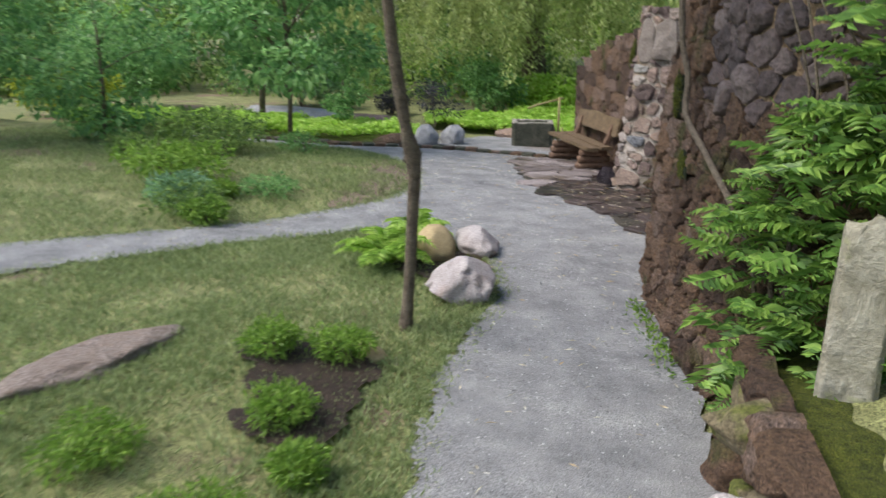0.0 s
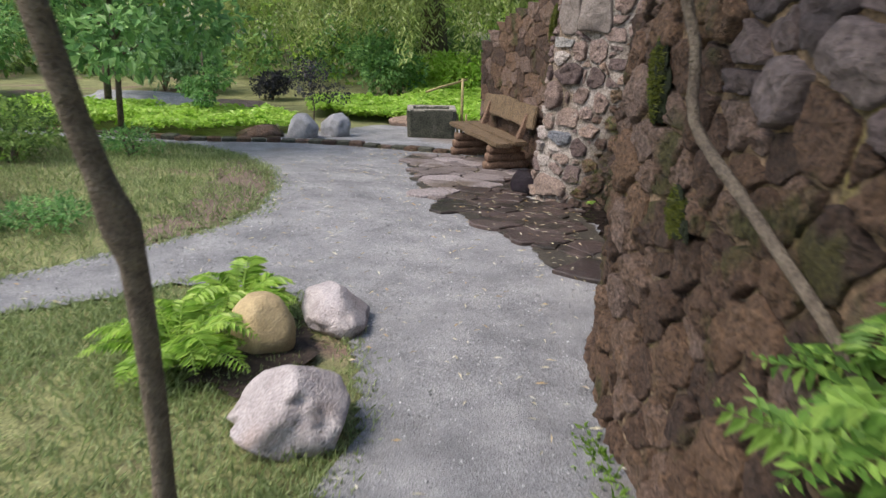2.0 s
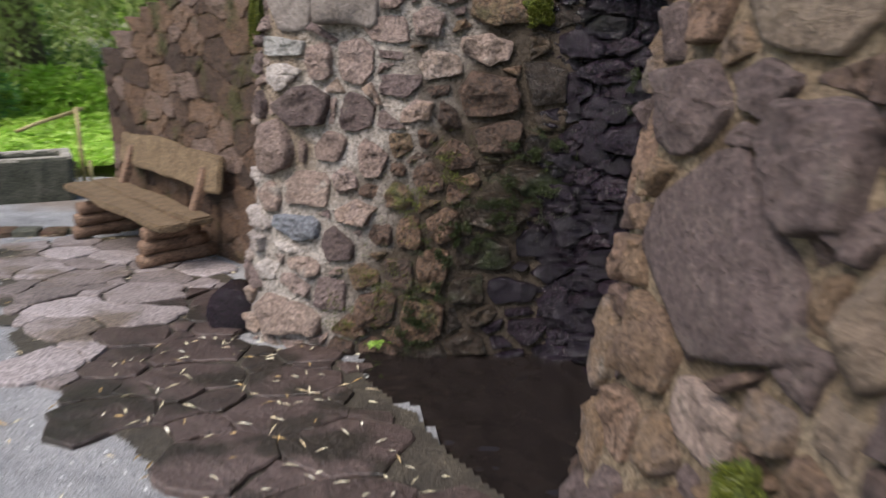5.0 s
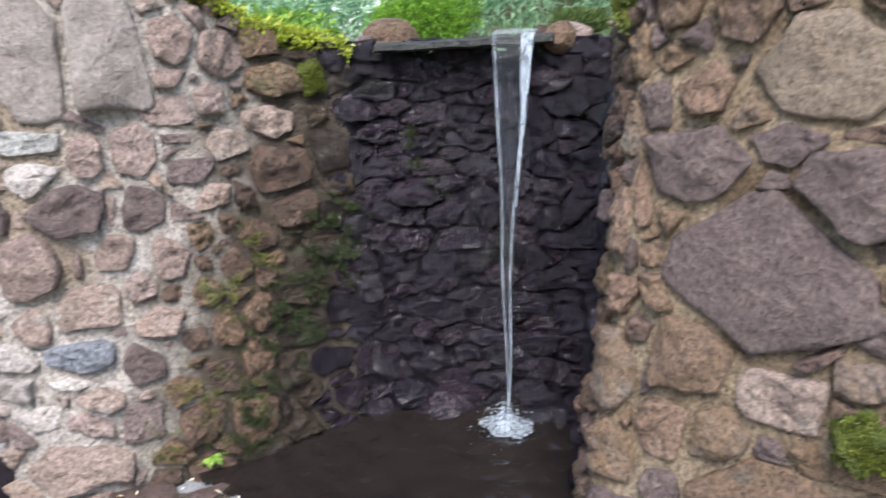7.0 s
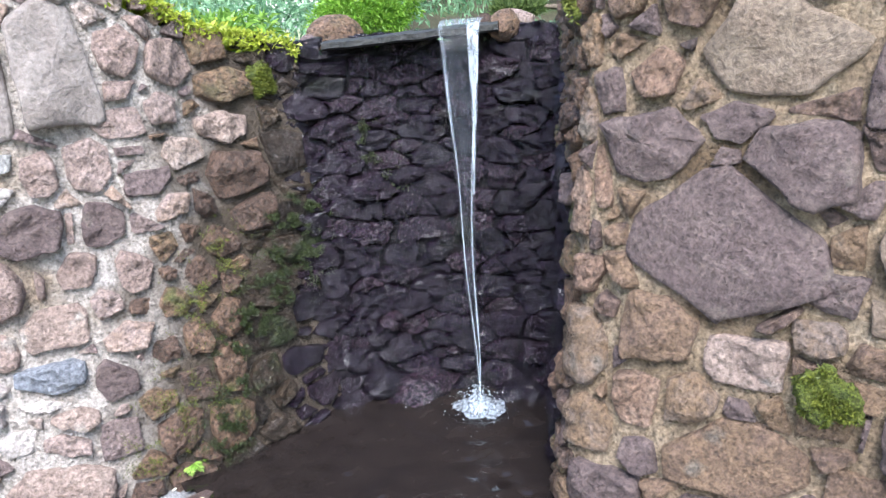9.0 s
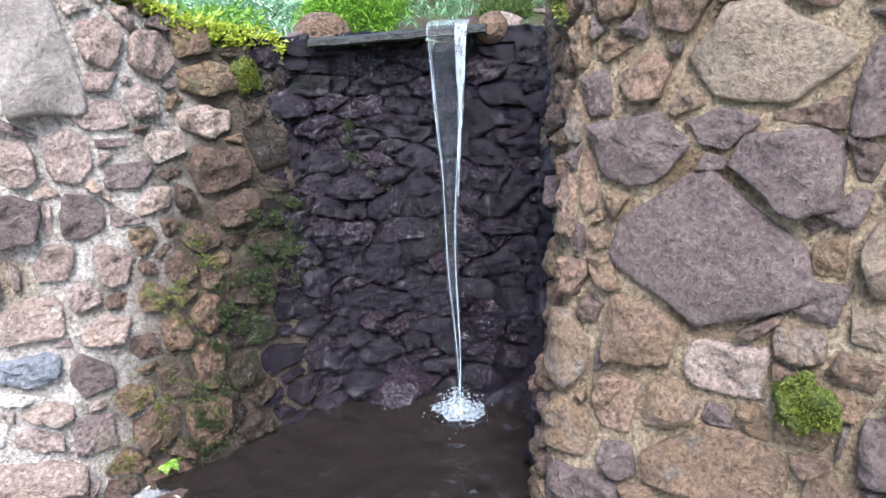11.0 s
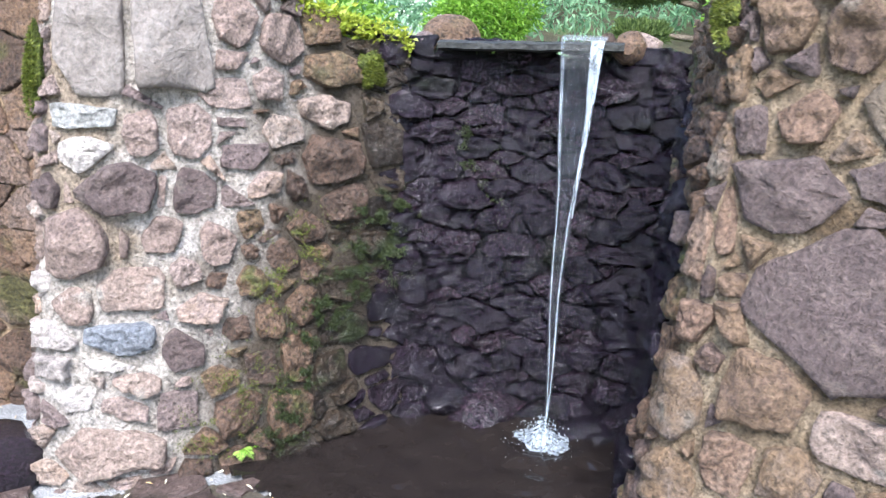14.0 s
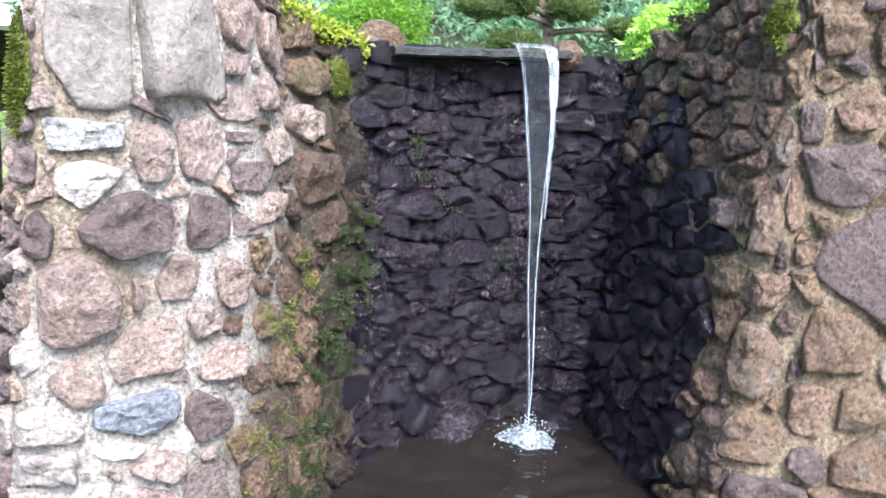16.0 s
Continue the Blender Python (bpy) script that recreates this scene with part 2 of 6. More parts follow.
M_bamboo = mat("yellow bamboo", [(0.3, (0.231, 0.182, 0.07)), (0.7, (0.336, 0.28, 0.126))], 9, 0.5, 0.2, 60)
M_bark = mat("grey brown bark", [(0.3, (0.085, 0.065, 0.048)), (0.5, (0.15, 0.118, 0.085)), (0.75, (0.22, 0.18, 0.13))], 18, 0.9, 0.9, 110, speck=0.3)
M_litter = mat("dry willow leaf litter", [(0.2, (0.50, 0.45, 0.30)), (0.5, (0.68, 0.64, 0.50)), (0.8, (0.40, 0.28, 0.12))], 5, 0.8, 0.0, 40, "island", 0.8)
M_chip = mat("pale and dark gravel chips", [(0.2, (0.16, 0.16, 0.165)), (0.5, (0.36, 0.36, 0.365)), (0.85, (0.58, 0.57, 0.56))], 5, 0.9, 0.0, 40, "island", 0.85)


def leafmat(name, a, b, c, trans=0.5, rough=0.45):
    return mat(name, [(0.22, a), (0.5, b), (0.78, c)], 1.1, rough, 0.0, 30, "island", 0.5, trans=trans, speck=0.2)


L_wood = leafmat("woodland leaf", (0.06, 0.114, 0.0336), (0.18, 0.294, 0.078), (0.36, 0.492, 0.144))
L_willow = leafmat("willow leaf", (0.258, 0.321, 0.103), (0.426, 0.502, 0.18), (0.618, 0.682, 0.309))
L_maple = leafmat("broad green leaf", (0.09, 0.196, 0.0674), (0.18, 0.374, 0.12), (0.36, 0.57, 0.21))
L_cover = leafmat("lime groundcover leaf", (0.28, 0.48, 0.06), (0.44, 0.66, 0.11), (0.60, 0.78, 0.22))
L_yellow = leafmat("yellow green shrub leaf", (0.182, 0.238, 0.021), (0.364, 0.42, 0.042), (0.504, 0.532, 0.084))
L_dark = leafmat("dark purple shrub leaf", (0.012, 0.014, 0.02), (0.03, 0.032, 0.04), (0.06, 0.06, 0.07), 0.15)
L_blue = leafmat("blue green conifer needle", (0.0984, 0.202, 0.0986), (0.216, 0.362, 0.198), (0.354, 0.531, 0.313))
L_fern = leafmat("fresh fern frond", (0.16, 0.28, 0.04), (0.32, 0.52, 0.08), (0.52, 0.68, 0.16))
L_pinn = leafmat("glossy pinnate leaf", (0.0608, 0.129, 0.0272), (0.148, 0.288, 0.0544), (0.331, 0.498, 0.109), 0.4, 0.4)
L_yew = leafmat("bright yew needle", (0.0758, 0.167, 0.0152), (0.16, 0.317, 0.0227), (0.273, 0.44, 0.0606))
L_pine = leafmat("pine needle", (0.0495, 0.0825, 0.0248), (0.123, 0.174, 0.0495), (0.248, 0.314, 0.099))
L_grass = leafmat("short olive grass blade", (0.159, 0.22, 0.0854), (0.299, 0.372, 0.152), (0.476, 0.537, 0.281))
L_moss_dark = leafmat("dark wet moss tuft", (0.012, 0.018, 0.006), (0.03, 0.042, 0.012), (0.06, 0.078, 0.02), 0.2)
L_moss_olive = leafmat("olive wall moss tuft", (0.0455, 0.0585, 0.0078), (0.0975, 0.117, 0.0156), (0.182, 0.195, 0.0325), 0.25)
L_heath = leafmat("heather sprig", (0.09, 0.18, 0.03), (0.20, 0.35, 0.05), (0.33, 0.48, 0.10))


# ---- mesh helpers ----
def fast_mesh(name, verts, faces, material, smooth=False):
    """verts (n, 3) and faces (m, k) of one face size."""
    verts, faces = np.asarray(verts, np.float32), np.asarray(faces, np.int32)
    me = bpy.data.meshes.new(name)
    m, k = faces.shape
    me.vertices.add(len(verts))
    me.vertices.foreach_set("co", verts.ravel())
    me.loops.add(m * k)
    me.loops.foreach_set("vertex_index", faces.ravel())
    me.polygons.add(m)
    me.polygons.foreach_set("loop_start", np.arange(0, m * k, k, dtype=np.int32))
    me.polygons.foreach_set("use_smooth", np.full(m, smooth))
    me.update(calc_edges=True)
    me.materials.append(material)
    return me


def thing(name, verts, faces, material, label="", category="", group="", kind="", parent=None, smooth=False):
    if len({len(f) for f in faces}) == 1 and len(faces) > 200:
        me = fast_mesh(name, verts, faces, material, smooth)
    else:
        me = bpy.data.meshes.new(name)
        me.from_pydata([tuple(map(float, v)) for v in verts], [], [tuple(map(int, f)) for f in faces])
        me.polygons.foreach_set("use_smooth", [smooth] * len(me.polygons))
        me.materials.append(material)
    ob = new(name, me)
    ob.parent = parent
    return tagged(ob, label, category, group, kind)


def part(name, bm, material, parent, label="", smooth=False):
    me = bpy.data.meshes.new(name)
    for f in bm.faces:
        f.smooth = smooth
    bm.to_mesh(me)
    bm.free()
    me.materials.append(material)
    ob = new(name, me)
    ob.parent = parent
    return tagged(ob, label)


def empty(name, label, category, group="", kind=""):
    return tagged(new(name), label, category, group, kind)


def grid_faces(nu, nv, start=0, closed=False):
    out = []
    for i in range(nu if closed else nu - 1):
        j = (i + 1) % nu
        for k in range(nv - 1):
            out.append((start + i * nv + k, start + j * nv + k, start + j * nv + k + 1, start + i * nv + k + 1))
    return out


def tube(points, radii, sides=8, wobble=0.0, seed=0):
    """A tapered tube along points, closed at both ends."""
    rng = np.random.default_rng(seed)
    pts = np.array(points, float)
    verts, faces = [], []
    up = np.array([0.31, 0.2, 0.93])
    for i, p in enumerate(pts):
        d = pts[min(i + 1, len(pts) - 1)] - pts[max(i - 1, 0)]
        d /= np.linalg.norm(d)
        a = np.cross(d, up if abs(d @ up) < 0.95 else (1, 0, 0))
        a /= np.linalg.norm(a)
        b = np.cross(d, a)
        for s in range(sides):
            t = 2 * math.pi * s / sides
            r = radii[i] * (1 + wobble * rng.normal())
            verts.append(p + r * (math.cos(t) * a + math.sin(t) * b))
    n = len(pts)
    for i in range(n - 1):
        for s in range(sides):
            t = (s + 1) % sides
            faces.append((i * sides + s, i * sides + t, (i + 1) * sides + t, (i + 1) * sides + s))
    verts += [pts[0], pts[-1]]
    for s in range(sides):
        t = (s + 1) % sides
        faces.append((n * sides, t, s))
        faces.append((n * sides + 1, (n - 1) * sides + s, (n - 1) * sides + t))
    return verts, faces


def smooth_line(pts, n):
    """Catmull-Rom through pts, resampled evenly to n points."""
    p = np.array([pts[0], *pts, pts[-1]], float)
    out = []
    for i in range(1, len(p) - 2):
        for t in np.linspace(0, 1, 24, endpoint=False):
            a, b, c, d = p[i - 1], p[i], p[i + 1], p[i + 2]
            out.append(0.5 * (2 * b + (c - a) * t + (2 * a - 5 * b + 4 * c - d) * t**2 + (3 * b - a - 3 * c + d) * t**3))
    out.append(p[-2])
    out = np.array(out)
    s = np.r_[0, np.cumsum(np.linalg.norm(np.diff(out, axis=0), axis=1))]
    g = np.linspace(0, s[-1], n)
    return np.stack([np.interp(g, s, out[:, k]) for k in range(out.shape[1])], 1)


def leaves(name, centres, along, normals, length, width, material, label="", category="", kind="", parent=None, fold=0.25):
    """Many small pointed leaves, each two folded triangles pairs."""
    c, a, nrm = (np.asarray(v, float) for v in (centres, along, normals))
    a = a / np.linalg.norm(a, axis=1, keepdims=True)
    side = np.cross(nrm, a)
    side /= np.linalg.norm(side, axis=1, keepdims=True) + 1e-9
    up = np.cross(a, side)
    ln, wd = np.broadcast_to(length, len(c))[:, None], np.broadcast_to(width, len(c))[:, None]
    v = np.stack([c, c + a * ln * 0.45 + side * wd * 0.5 + up * wd * fold, c + a * ln - up * ln * 0.12, c + a * ln * 0.45 - side * wd * 0.5 + up * wd * fold], 1)
    i = np.arange(len(c))[:, None] * 4
    f = np.concatenate([i + [0, 1, 2], i + [0, 2, 3]], 0)
    f = f.reshape(2, -1, 3).transpose(1, 0, 2).reshape(-1, 3)
    ob = new(name, fast_mesh(name, v.reshape(-1, 3), f, material))
    ob.parent = parent
    return tagged(ob, label, category, "", kind)


def unit(v):
    return v / (np.linalg.norm(v, axis=-1, keepdims=True) + 1e-9)


def clump_points(rng, blobs, n, shell=0.55):
    """n places in a set of noisy ellipsoids (x, y, z, rx, ry, rz), mostly in their outer shell, and the way out at each."""
    b = np.array(blobs, float)
    vol = (b[:, 3] * b[:, 4] * b[:, 5]) ** 0.667
    pick = rng.choice(len(b), n, p=vol / vol.sum())
    d = unit(rng.normal(size=(n, 3)))
    r = shell + (1 - shell) * rng.random(n) ** 0.6
    lump = 1 + 0.16 * np.sin(d[:, 0] * 7 + pick) * np.sin(d[:, 1] * 6 + pick * 2.1) + 0.10 * np.sin(d[:, 2] * 11 + pick)
    return b[pick, :3] + d * b[pick, 3:] * (r * lump)[:, None], d


def foliage(name, blobs, n, size, material, seed, label="", category="", kind="", parent=None, droop=0.3, aspect=0.45, shell=0.55):
    rng = np.random.default_rng(seed)
    c, d = clump_points(rng, blobs, n, shell)
    along = unit(d * 0.7 + rng.normal(size=(n, 3)) * 0.6 + [0, 0, -droop])
    nrm = unit(rng.normal(size=(n, 3)) * 0.6 + d * 0.5 + [0, 0, 0.8])
    ln = size * rng.uniform(0.6, 1.4, n)
    return leaves(name, c, along, nrm, ln, ln * aspect, material, label, category, kind, parent)


# ---- rubble stone ----
def clip(poly, a, b, c):
    """Keeps the part of poly with a x + b y <= c."""
    out = []
    for (x0, y0), (x1, y1) in zip(poly, poly[1:] + poly[:1]):
        d0, d1 = a * x0 + b * y0 - c, a * x1 + b * y1 - c
        if d0 <= 0:
            out.append((x0, y0))
        if d0 * d1 < 0:
            t = d0 / (d0 - d1)
            out.append((x0 + t * (x1 - x0), y0 + t * (y1 - y0)))
    return out


def cells(sites, box, gap, stretch=1.0):
    """Power cells of sites (x, y, r), set apart by gap."""
    u0, u1, v0, v1 = box
    out = []
    arr = np.array([s[:3] for s in sites])
    for i, (x, y, r) in enumerate(arr):
        poly = [(u0, v0), (u1, v0), (u1, v1), (u0, v1)]
        dist = np.hypot(arr[:, 0] - x, (arr[:, 1] - y) * stretch)
        for j in np.argsort(dist)[1:22]:
            dx, dy = arr[j, 0] - x, (arr[j, 1] - y) * stretch
            d = math.hypot(dx, dy) + 1e-9
            h = (d * d + r * r - arr[j, 2] ** 2) / (2 * d)
            h = min(max(h, 0.2 * d), 0.8 * d) - gap / 2
            a, b = dx / d, dy / d * stretch
            poly = clip(poly, a, b, h + a * x + b * y)
            if len(poly) < 3:
                break
        out.append(poly if len(poly) >= 3 else None)
    return out


def rounded(poly, cut=0.11, jag=0.15, seed=0.0):
    """Corners cut off, edges divided and made uneven."""
    p = np.array(poly)
    q = np.roll(p, -1, 0)
    p = np.stack([p * (1 - cut) + q * cut, p * cut + q * (1 - cut)], 1).reshape(-1, 2)
    c, out = p.mean(0), []
    size = math.sqrt(np.ptp(p[:, 0]) * np.ptp(p[:, 1]))
    step = max(0.014, size / 7)
    for a, b in zip(p, np.roll(p, -1, 0)):
        k = max(1, int(np.hypot(*(b - a)) / step))
        if np.hypot(*(b - a)) < 0.3 * step:
            continue
        for t in range(k):
            e = a + (b - a) * t / k
            w = noise.noise((e[0] / size * 2.2 + seed, e[1] / size * 2.2, 9.1)) + 0.6 * noise.noise((e[0] * 40, e[1] * 40 + seed, 3.3))
            out.append(c + (e - c) * (1 + jag * (w - 0.05)))
    return np.array(out)


def fill_sites(rng, given, box, rmin, rmax, tries, inside=lambda u, v: True):
    sites = [tuple(s) for s in given]
    for k in range(tries):
        r = rmax - (rmax - rmin) * min(1, k / tries * 1.15) ** 0.7
        r *= rng.uniform(0.8, 1.1)
        u, v = rng.uniform(box[0], box[1]), rng.uniform(box[2], box[3])
        if inside(u, v) and all((u - a) ** 2 + (v - b) ** 2 * 2.1 > (0.92 * (r + c)) ** 2 for a, b, c in sites):
            sites.append((u, v, r))
    return sites


def block(rng, w, h):
    """An uneven block outline of that width and height about the origin."""
    if rng.random() < 0.45:
        j = lambda: rng.uniform(-0.09, 0.09)
        return [((x + j()) * w, (y + j()) * h) for x, y in ((-0.46, -0.42), (0.44, -0.44), (0.46, 0.40), (0.05, 0.49), (-0.44, 0.42))]
    k = int(rng.integers(5, 8))
    out = []
    for i in range(k):
        a = (i + rng.uniform(-0.28, 0.28)) / k * 2 * math.pi + 0.4
        c, s = math.cos(a), math.sin(a)
        r = (abs(c) ** 3.2 + abs(s) ** 3.2) ** (-1 / 3.2) * rng.uniform(0.9, 1.16)
        out.append((c * r * w / 2, s * r * h / 2))
    return out


def keep_clear(poly, stone, u, v, gap):
    """Cuts off what of a poly round (u, v) would lie on the given stone."""
    a, b, w, h = stone[:4]
    dx, dy = (u - a) / (w / 2), (v - b) / (h / 2)
    k = math.hypot(dx, dy) + 1e-6
    nx, ny = dx / k / (w / 2), dy / k / (h / 2)
    m = math.hypot(nx, ny)
    nx, ny = nx / m, ny / m
    px, py = a + dx / k * w / 2, b + dy / k * h / 2
    return clip(poly, -nx, -ny, -(nx * px + ny * py + gap))


def part_blocks(poly, me, other, gap):
    """Cuts a given stone where it would run into another one."""
    dx, dy = other[0] - me[0], other[1] - me[1]
    d = math.hypot(dx, dy) + 1e-6
    a, b = dx / d, dy / d
    ra = 1 / math.hypot(a / (me[2] / 2), b / (me[3] / 2))
    rb = 1 / math.hypot(a / (other[2] / 2), b / (other[3] / 2))
    if ra + rb + gap < d * 0.95:
        return poly
    return clip(poly, a, b, a * me[0] + b * me[1] + d * ra / (ra + rb) - gap / 2)


def rubble_wall(name, line, top, z0, given, rmin, rmax, pick, mortar, label, seed, batter=0.1, proud=0.045, gap=0.022, tries=2500, thick=0.4,
                warp=0.03, flat=1.5, cut=0.07, jag=0.2, chip=1.0):
    """A wall of single stones in mortar along a plan line (its face on the right of the way), up to top(u)."""
    rng = np.random.default_rng(seed)
    n = max(12, int(sum(math.dist(a, b) for a, b in zip(line, line[1:])) / 0.028))
    pts = smooth_line(line, n)
    s = np.r_[0, np.cumsum(np.linalg.norm(np.diff(pts, axis=0), axis=1))]
    tan = unit(np.gradient(pts, axis=0))
    for _ in range(3):
        tan = unit(np.r_[tan[:1], (tan[:-2] + tan[1:-1] * 2 + tan[2:]) / 4, tan[-1:]])
    out = np.stack([tan[:, 1], -tan[:, 0]], 1)
    length = s[-1]

    def at(u, z, d):
        x, y = np.interp(u, s, pts[:, 0]), np.interp(u, s, pts[:, 1])
        a, b = np.interp(u, s, out[:, 0]), np.interp(u, s, out[:, 1])
        w = d - (batter(u) if callable(batter) else batter) * z + warp * noise.noise((u * 2.1 + seed, z * 2.1, 0.3))
        return x + a * w, y + b * w, z

    # body
    nz = 48
    us = np.linspace(0, length, n)
    verts, faces = [], []
    for side in (0.0, -thick):
        for u in us:
            t = top(u) - 0.03
            for k in range(nz):
                z = z0 + (t - z0) * k / (nz - 1)
                rough = 0.012 * noise.noise((u * 14, z * 14, seed)) + 0.007 * noise.noise((u * 33, z * 33, seed)) if side == 0 else 0
                verts.append(at(u, z, side + rough + (0.002 if proud > 0.03 else -0.006)))
    front = grid_faces(n, nz)
    back = [f[::-1] for f in grid_faces(n, nz, n * nz)]
    faces = front + back
    for i in range(n - 1):
        a, b = i * nz + nz - 1, (i + 1) * nz + nz - 1
        faces.append((a, b, b + n * nz, a + n * nz))
    for i in (0, n - 1):
        for k in range(nz - 1):
            a = i * nz + k
            f = (a, a + 1, a + 1 + n * nz, a + n * nz)
            faces.append(f if i == 0 else f[::-1])
    wall = thing(name, verts, faces, mortar, label, "wall", kind="structure", smooth=True)
    box = (0.0, length, z0, max(top(u) for u in us) + 0.02)
    clear = lambda u, z: z < top(u) + 0.02 and all(((u - g[0]) / (g[2] / 2 + 0.02)) ** 2 + ((z - g[1]) / (g[3] / 2 + 0.015)) ** 2 > 1 for g in given)
    sites = fill_sites(rng, [], box, rmin, rmax, tries, clear)
    shapes = []
    for g in given:
        poly = [(g[0] + x, g[1] + y) for x, y in block(rng, g[2] * 1.1, g[3] * 1.1)]
        for o in given:
            if o is not g and abs(o[0] - g[0]) < 0.5 and len(poly) > 2:
                poly = part_blocks(poly, g, o, gap)
        shapes.append((g[0], g[1], poly, g[4]))
    for (u0, v0, r), poly in zip(sites, cells(sites, box, gap, flat)):
        for g in given:
            if poly and len(poly) > 2 and abs(u0 - g[0]) < 0.5 and abs(v0 - g[1]) < 0.5:
                poly = keep_clear(poly, g, u0, v0, gap)
        shapes.append((u0, v0, poly, ""))
    for u0, v0, poly, tone in shapes:
        if poly is None or len(poly) < 3:
            continue
        poly = clip(poly, 0, 1, top(u0) + 0.03)
        if len(poly) < 3:
            continue
        p = rounded(poly, cut, jag, u0 * 7)
        if len(p) < 6:
            continue
        c = p.mean(0)
        size = math.sqrt(np.ptp(p[:, 0]) * np.ptp(p[:, 1]))
        if size < 0.03:
            continue
        h = proud * rng.uniform(0.5, 1.3) * min(1.3, 0.45 + size * 3.2)
        tilt = rng.normal(0, 0.16, 2) / (1 + 4 * size)
        facets = [(rng.uniform(0, 6.28), rng.uniform(0.25, 0.8), rng.uniform(0.2, 1.0)) for _ in range(4)]
        vs, m, last = [], len(p), []
        grit = chip * min(1.0, 0.16 / size + 0.45)
        for scale_, depth in ((1.02, -0.03), (1.0, 0.35), (0.965, 0.84), (0.88, 1.0), (0.62, 1.0), (0.41, 1.0), (0.2, 1.0)):
            for k, q in enumerate(p):
                e = c + (q - c) * scale_
                d = h * depth if depth > 0 else depth
                if depth > 0:
                    for fa, fr, fs_ in facets:
                        over = (math.cos(fa) * (e[0] - c[0]) + math.sin(fa) * (e[1] - c[1])) - fr * size * 0.5
                        if over > 0:
                            d -= over * fs_ * 0.45
                    d += (tilt[0] * (e[0] - c[0]) + tilt[1] * (e[1] - c[1])) * min(1, depth * 1.2)
                    d += grit * (0.016 * noise.noise((e[0] * 24 + seed, e[1] * 30, 5.0)) + 0.026 * noise.noise((e[0] * 9, e[1] * 11 + seed, 2.0)) + 0.012 * noise.noise((e[0] * 55, e[1] * 70, seed)))
                if depth > 0:
                    d = max(d, -0.02 if depth < 0.5 else h * 0.35 + (0.010 if size > 0.12 else 0.0))
                if scale_ < 0.3:
                    last.append(d)
                vs.append(at(e[0], e[1], d))
        vs.append(at(c[0], c[1], sum(last) / len(last)))
        fs = []
        for ring in range(6):
            for k in range(m):
                j = (k + 1) % m
                fs.append((ring * m + k, ring * m + j, (ring + 1) * m + j, (ring + 1) * m + k))
        fs += [(6 * m + k, 6 * m + (k + 1) % m, 7 * m) for k in range(m)]
        thing("stone", vs, fs, TONES[tone] if tone else pick(rng, u0, v0), parent=wall, smooth=True)
    return wall, at


def boulder(name, centre, size, material, seed, label, category="rock", rz=0.0, rough=0.22, sink=0.06, detail=4, parent=None, flat=0.0, cut=0.86):
    bm = bmesh.new()
    bmesh.ops.create_icosphere(bm, subdivisions=detail, radius=1)
    q = Euler((0, 0, radians(rz))).to_matrix()
    for v in bm.verts:
        p = v.co.copy()
        k = 1 + rough * noise.noise(p * 1.3 + Vector((seed, 0, 0))) + rough * 0.5 * noise.noise(p * 3.1 + Vector((0, seed, 0))) + rough * 0.2 * noise.noise(p * 8 + Vector((0, 0, seed)))
        p *= k
        for ax in range(9):
            nrm = Vector((math.sin(ax * 2.4 + seed), math.cos(ax * 3.1 + seed * 1.7), math.sin(ax * 1.3 + seed * 2.3))).normalized()
            d = p.dot(nrm) - cut
            if d > 0:
                p -= nrm * d * 0.9
        p.z = min(p.z, 1 - flat)
        v.co = q @ Vector((p.x * size[0] / 2, p.y * size[1] / 2, p.z * size[2] * 0.62)) + Vector((centre[0], centre[1], centre[2] + size[2] * 0.4 - sink))
    ob = part(name, bm, material, parent, "", True)
    return tagged(ob, label, category)


# ---- where the garden lies ----
TURN, SIZE = radians(21.59), 1 / 1.0676
GARDEN = Matrix.Translation((1.3, 8.46, 0.8)) @ Matrix.Rotation(TURN, 4, "Z") @ Matrix.Scale(SIZE, 4) @ Matrix.Translation((-1.267, -8.433, -0.773))
SETTLED = set()


def settle(in_garden):
    """Sets down the things built since the last call: those of the garden are laid out in its own plan, the rockwork where it stands."""
    for ob in list(scene.objects):
        if ob.parent is None and ob.name not in SETTLED:
            SETTLED.add(ob.name)
            if in_garden:
                ob.matrix_world = GARDEN @ ob.matrix_world


settle(False)

# ---- ground ----
def gz(x, y):
    """The lie of the ground: level, then falling gently beyond the pool, rising to the wooded slope."""
    z = -0.062 * max(0.0, min(y, 13.0) - 7.0)
    z += 0.035 * max(0.0, y - 19.0) * min(1.0, max(0.0, y - 19) / 4)
    left = max(0.0, -1.0 - x) if y < 9 else 0.0
    z += 0.05 * min(left, 4) * min(1.0, max(0.0, 9 - y))
    bed = max(0.0, min(1.0, (1.45 - x) / 0.7)) * max(0.0, min(1.0, (5.2 - y) / 0.8))
    z += 0.05 * bed
    return z + 0.008 * noise.noise((x * 1.3, y * 1.3, 0))


gx = np.r_[-300, -120, -60, -30, np.arange(-16, 16.01, 0.25), 30, 60, 120, 300]
gy = np.r_[-300, -120, -50, -20, np.arange(-6, 24.01, 0.25), 34, 60, 120, 300]
verts = [(x, y, gz(x, max(-6, min(y, 40))) - 0.03) for x in gx for y in gy]
POOL_RIM = [(2.78, 6.98), (2.62, 7.20), (2.46, 7.42), (2.05, 7.65), (1.85, 8.0), (1.70, 8.25), (1.62, 8.46), (1.75, 8.75), (2.5, 8.95), (3.3, 8.55), (3.3, 8.1), (2.95, 7.6), (2.9, 7.1)]
POOL = [tuple((GARDEN.inverted() @ Vector((x, y, 0)))[:2]) for x, y in POOL_RIM]


